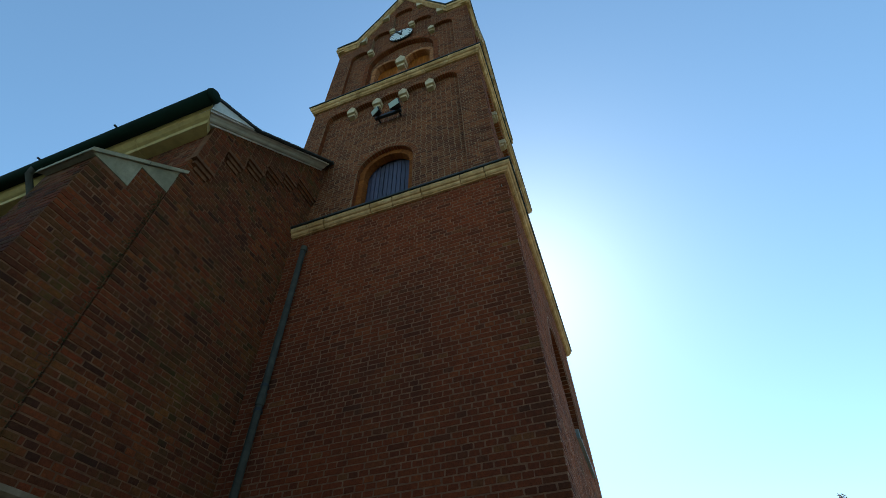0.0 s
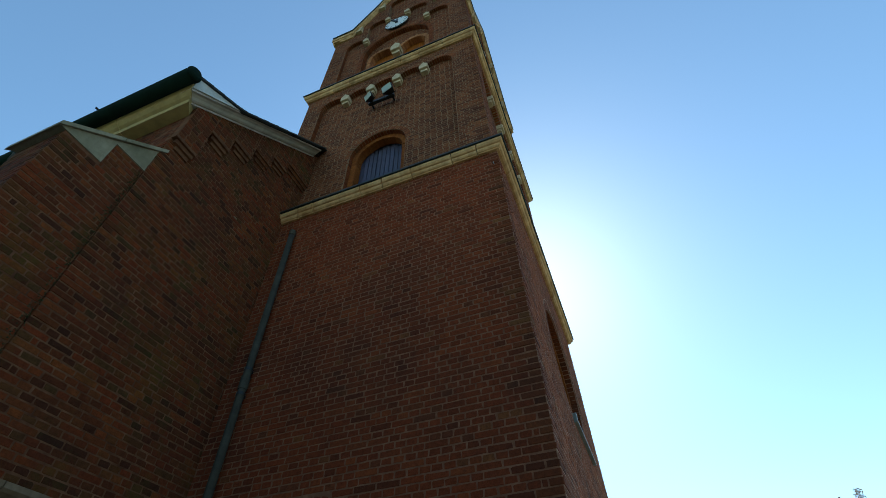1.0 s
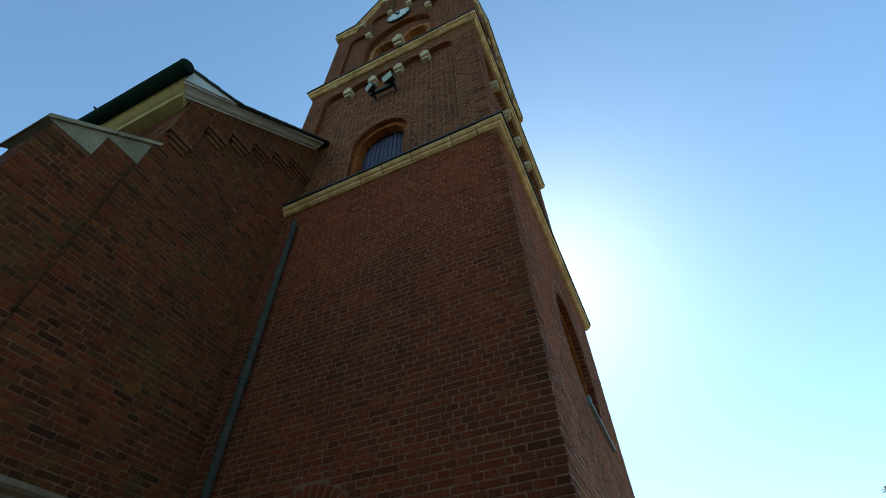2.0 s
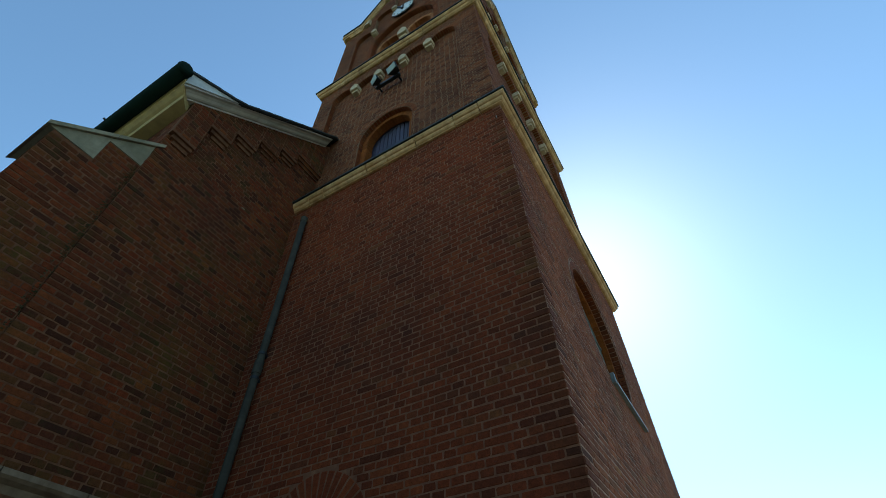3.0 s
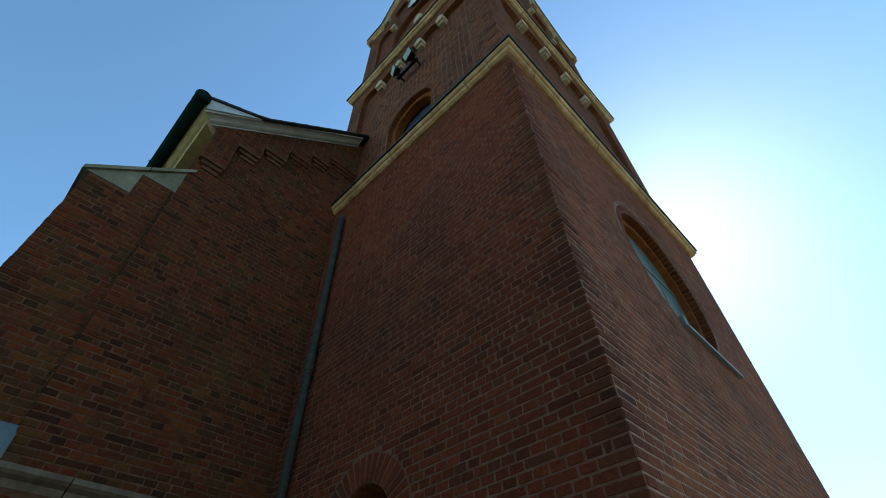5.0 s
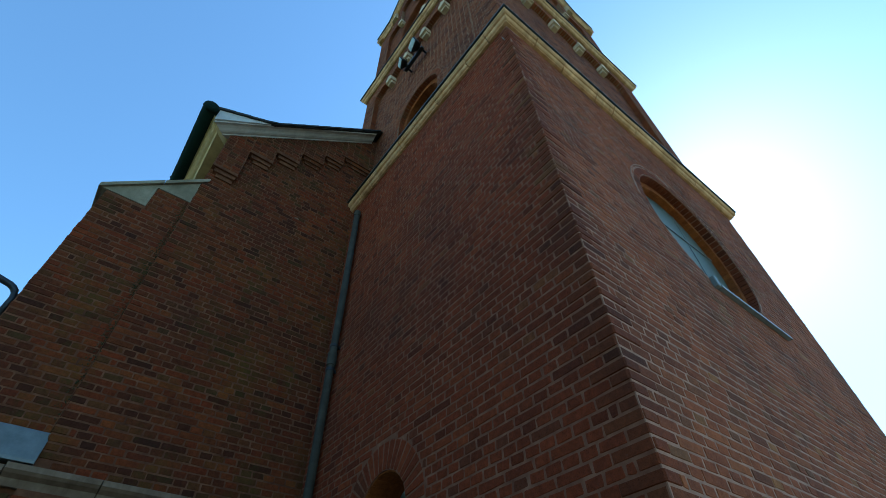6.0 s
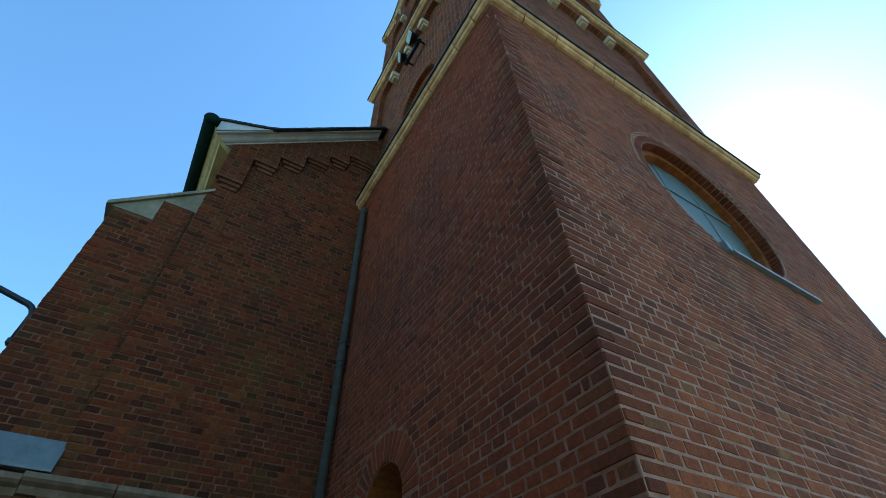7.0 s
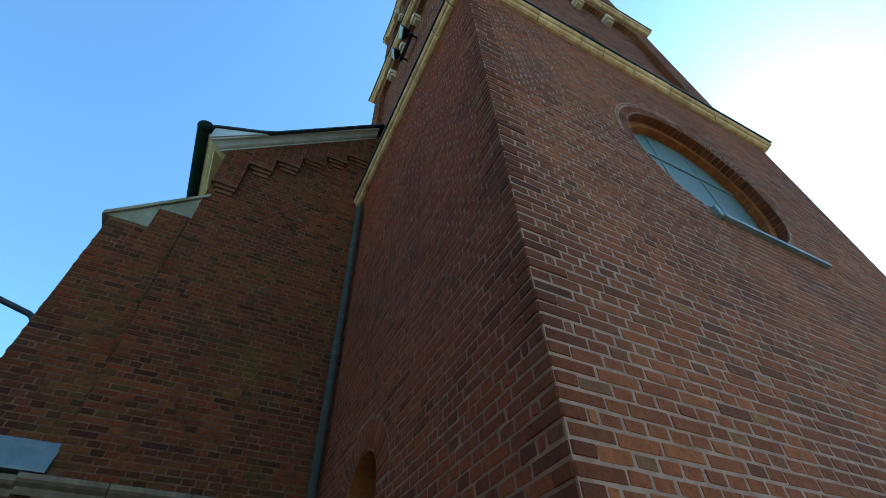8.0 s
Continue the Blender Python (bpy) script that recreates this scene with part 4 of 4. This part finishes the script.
part("mortar_patch", block(NX - 0.01, NX + 0.012, 3.2, 3.265, 6.92, 6.94, 0.006), M_LEDGE, nave, "small pale patch of mortar")
# roof with a kick at the eaves
EY, EZ = 1.55, 7.99
KY, KZ = 2.4, 8.42
RZ = KZ + 0.95 * (RIDGE_Y - KY)
RX = -3.77
s = Soup()
for sg in (1, -1):
    f = lambda y: y if sg > 0 else 2 * RIDGE_Y - y
    pts = [(EY, EZ), (KY - 0.35, KZ - 0.17), (KY, KZ), (KY + 0.5, KZ + 0.46), (RIDGE_Y, RZ)]
    for (ya, za), (yb, zb) in zip(pts, pts[1:]):
        v = [(RX, f(ya), za), (RX, f(yb), zb), (-16, f(yb), zb), (-16, f(ya), za), (RX, f(ya), za - 0.03), (RX, f(yb), zb - 0.03), (-16, f(yb), zb - 0.03), (-16, f(ya), za - 0.03)]
        s.add(v, [(0, 1, 2, 3), (7, 6, 5, 4), (0, 4, 5, 1), (3, 2, 6, 7)])
part("roof", s.weld(), M_TILE, nave, "dark tiled roof with a flared eave")
# verge tiles along the edge
for i in range(13):
    y = 1.62 + i * 0.2
    zz = EZ + (y - EY) * 0.5 if y < KY else KZ + 0.95 * (y - KY)
    yb = y + 0.215
    zb = EZ + (yb - EY) * 0.5 if yb < KY else KZ + 0.95 * (yb - KY)
    s = Soup()
    v = [(x, yy, z + h) for x in (RX + 0.02, RX - 0.16) for yy, z, h in ((y, zz, -0.03), (yb, zb, -0.02), (yb, zb, 0.022), (y, zz, 0.012))]
    s.add(v, [(0, 1, 2, 3), (7, 6, 5, 4), (0, 4, 5, 1), (2, 6, 7, 3), (0, 3, 7, 4), (1, 5, 6, 2)])
    part("verge_tile", s, M_TILE, nave)
# cream moulded verge board and the pale infill under the kick
VERGE = [(1.75, 7.67), (4.165, 9.87)]
BP = [(-0.02, 0), (0.1, 0.0), (0.1, 0.03), (0.125, 0.035), (0.15, 0.055), (0.175, 0.09), (0.21, 0.12), (0.25, 0.13), (0.25, 0.17), (-0.02, 0.17)]
for a, b in zip(VERGE, VERGE[1:]):
    part("verge_board", raking(NE, a, b, BP, corner=1.93), M_CREAM, nave, "cream moulded verge board")
s = Soup()
tri = [(1.655, 7.76), (2.46, 8.46), (2.4, 8.4), (2.05, 8.23), (1.655, 8.02)]
v = [NE.at(u, w, z) for w in (0.05, 0.275) for u, z in tri]
s.add(v, [(5, 6, 7, 8, 9), (4, 3, 2, 1, 0)] + [(k, (k + 1) % 5, 5 + (k + 1) % 5, 5 + k) for k in range(5)])
part("verge_infill", s, M_WHITE, nave, "white triangular board under the flared eave")
# eaves cornice and gutter
eave_profile = [(-0.02, 7.66), (0.16, 7.66), (0.18, 7.7), (0.22, 7.72), (0.27, 7.76), (0.3, 7.8), (0.3, 7.9), (-0.02, 7.9)]
part("eaves_cornice", moulding(NS, -16, -5.121, eave_profile), M_OCHRE, nave, "ochre painted eaves cornice")
part("eaves_cornice", moulding(NS, -5.113, NX, eave_profile, 0, 0.92), M_OCHRE, nave, "ochre painted eaves cornice")
gutter = thing("gutter", "dark green round eaves gutter along the nave roof", "gutter")
part("trough", tube([(-16, 1.548, 7.885), (-8, 1.548, 7.885), (-3.72, 1.548, 7.885)], 0.105, 24), M_GUTTER, gutter, smooth=True)
part("end_cap", tube([(-3.73, 1.548, 7.885), (-3.715, 1.548, 7.885), (-3.69, 1.548, 7.885), (-3.67, 1.548, 7.885), (-3.66, 1.548, 7.885)], [0.11, 0.11, 0.1, 0.075, 0.03], 24), M_GUTTER, gutter)
for x in (-5.4, -6.9, -8.4):
    part("gutter_hook", block(x - 0.012, x + 0.012, 1.42, 1.64, 7.98, 8.005, 0.003), M_BLACK, gutter)

# ---- corner buttress ----
butt = thing("buttress", "brick corner buttress with stepped stone coping", "buttress")
BX0, BX1, BY = -4.77, NX - 0.026, 1.14
BE, BS = Face("east", BX1), Face("south", BY)
step_top = lambda u: 5.96 if u < 1.545 else 6.32
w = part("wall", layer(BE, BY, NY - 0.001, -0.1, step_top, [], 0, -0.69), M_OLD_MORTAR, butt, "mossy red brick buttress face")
put_bricks(BE, lay_bricks(BE, BY, NY - 0.002, 3.3, step_top, [], from_end=False, lead=(0.11, 0.22)), 0, w, pair_n, lambda b: b[1] > 3.3)
quoin(BX1, BY, 0.0, 5.93, w, M_NAVE_J)
put_bricks(BS, lay_bricks(BS, BX0, BX1, 0.0, 5.9, [], lead=(0.22, 0.11)), 0, w, pair_n)
for (a, za), (b, zb) in (((1.09, 5.96), (1.545, 6.3)), ((1.545, 6.32), (1.965, 6.79))):
    s = Soup()
    top_a = 5.95 + (a - 1.09) * 0.93
    top_b = 5.95 + (b - 1.09) * 0.93
    v = [BE.at(u, wv, z) for wv in (-0.69, 0.012) for u, z in ((a, za), (b, za), (b, top_b), (a, max(top_a, za + 0.002)))]
    s.add(v, [(4, 5, 6, 7), (3, 2, 1, 0), (0, 1, 5, 4), (1, 2, 6, 5), (2, 3, 7, 6), (3, 0, 4, 7)])
    part("coping_wedge", s, M_WEDGE, butt, "pale triangular stone wedge")
part("coping_slab", raking(BE, (1.06, 5.933), (1.57, 6.405), [(-0.73, 0), (0.045, 0), (0.045, 0.06), (-0.73, 0.06)]), M_WEDGE, butt, "pale sloping coping slab")
part("coping_slab", raking(BE, (1.578, 6.41), (2.0, 6.8), [(-0.73, 0), (0.045, 0), (0.045, 0.06), (-0.73, 0.06)]), M_WEDGE, butt, "pale sloping coping slab")
# ledge and lower offset
LP = [(-0.02, 2.9), (0.03, 2.9), (0.05, 2.95), (0.1, 2.97), (0.125, 2.99), (0.125, 3.03), (-0.02, 3.075)]
marks = [1.79, 2.42, 3.05, 3.6, 4.07]
for a, b in zip(marks, marks[1:]):
    part("ledge_stone", moulding(NE, a + 0.004, b - 0.004, LP), M_LEDGE, nave, "weathered stone ledge")
part("ledge_stone", moulding(BE, 1.0, 1.785, [(w_ - 0.02 if w_ > 0 else w_, z - 0.012) for w_, z in LP]), M_LEDGE, butt, "weathered stone ledge")
part("lead_slope", moulding(BE, 1.05, 1.94, [(-0.02, 3.06), (0.1, 3.06), (0.1, 3.085), (0.004, 3.33), (-0.02, 3.33)]), M_LEAD, butt, "pale lead sheet on the offset")
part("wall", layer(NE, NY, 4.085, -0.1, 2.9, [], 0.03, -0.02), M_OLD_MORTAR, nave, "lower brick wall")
put_bricks(NE, lay_bricks(NE, NY - 0.9, 4.075, 1.5, 2.9, [], from_end=False), 0.03, nave, pair_n)
# downpipe elbow by the buttress
spout = thing("nave_downpipe", "dark zinc downpipe swan-neck beside the buttress", "downpipe")
part("pipe", tube([(-6.95, 1.5, 7.95), (-6.95, 1.52, 7.7), (-6.95, 1.78, 7.35), (-6.95, 1.86, 7.1), (-6.95, 1.86, 0.1)], 0.05, 14), M_ZINC, spout, smooth=True)

# ---- lamp arm on the buttress ----
arm = thing("wall_lamp", "black curved iron lamp arm on the buttress", "lamp")
AY = 1.055
bend = [(-4.4, AY, 4.2), (-4.4, AY, 4.52)] + [(-4.4, AY - 0.14 * (1 - math.cos(a)), 4.52 + 0.14 * math.sin(a)) for a in (0.3, 0.6, 0.9, 1.2, 1.45)] + [(-4.4, AY - 0.4, 4.74), (-4.4, AY - 0.9, 4.87)]
part("arm", tube(bend, 0.031, 14), M_BLACK, arm, smooth=True)
part("wall_plate", block(-4.46, -4.34, AY + 0.033, BY + 0.01, 4.15, 4.35, 0.008), M_BLACK, arm)
part("arm_foot", block(-4.435, -4.365, AY - 0.035, AY + 0.034, 4.19, 4.25, 0.005), M_BLACK, arm)

# ---- far tree ----
tree = thing("tree", "distant tree with coppery brown leaves", "tree")
TX, TY, TH = 12.6, 38.4, 12.05
tg = random.Random(5)
part("trunk", tube([(TX, TY, -0.1), (TX + 0.1, TY, 3), (TX, TY + 0.1, 7), (TX + 0.15, TY, 11.4)], [0.34, 0.27, 0.16, 0.03], 12), M_BARK, tree, smooth=True)
tips = []
for i in range(26):
    a, z0 = i * 2.4, 2.6 + i * 0.33
    ln = (3.4 * (1 - (z0 - 2.6) / 9.6) + 0.5) * tg.uniform(0.8, 1.1)
    tip = Vector((TX + ln * math.cos(a), TY + ln * math.sin(a), z0 + ln * 0.55))
    part("limb", tube([(TX, TY, z0), ((TX + tip.x) / 2, (TY + tip.y) / 2, z0 + ln * 0.2), tip], [0.09, 0.05, 0.015], 6), M_BARK, tree)
    tips.append((Vector((TX, TY, z0)), tip))
tips.append((Vector((TX, TY, 10)), Vector((TX + 0.25, TY, TH))))
tips.append((Vector((TX - 0.4, TY, 9.6)), Vector((TX - 0.95, TY, TH - 0.35))))
s = Soup()
for a, b in tips:
    for _ in range(420 if b.z > TH - 0.6 else 150):
        t = tg.uniform(0.25, 1.0)
        p = a.lerp(b, t) + Vector((tg.gauss(0, 0.26), tg.gauss(0, 0.26), tg.gauss(0, 0.2))) * (1.15 - 0.75 * t * (b.z > 11))
        q = Euler((tg.uniform(0, 6), tg.uniform(0, 6), tg.uniform(0, 6))).to_matrix()
        r = tg.uniform(0.05, 0.1)
        s.add([p + q @ Vector(c) * r for c in ((-0.5, 0, 0), (0, -0.45, 0.08), (0.5, 0, 0), (1.0, 0.0, 0.05), (0, 0.45, 0.08))], [(0, 1, 3, 4)])
part("crown", s, M_LEAF, tree, "loose coppery leaves", kind="stuff")

# ---- single bricks of the walls that stand nearest ----
set_single_bricks()
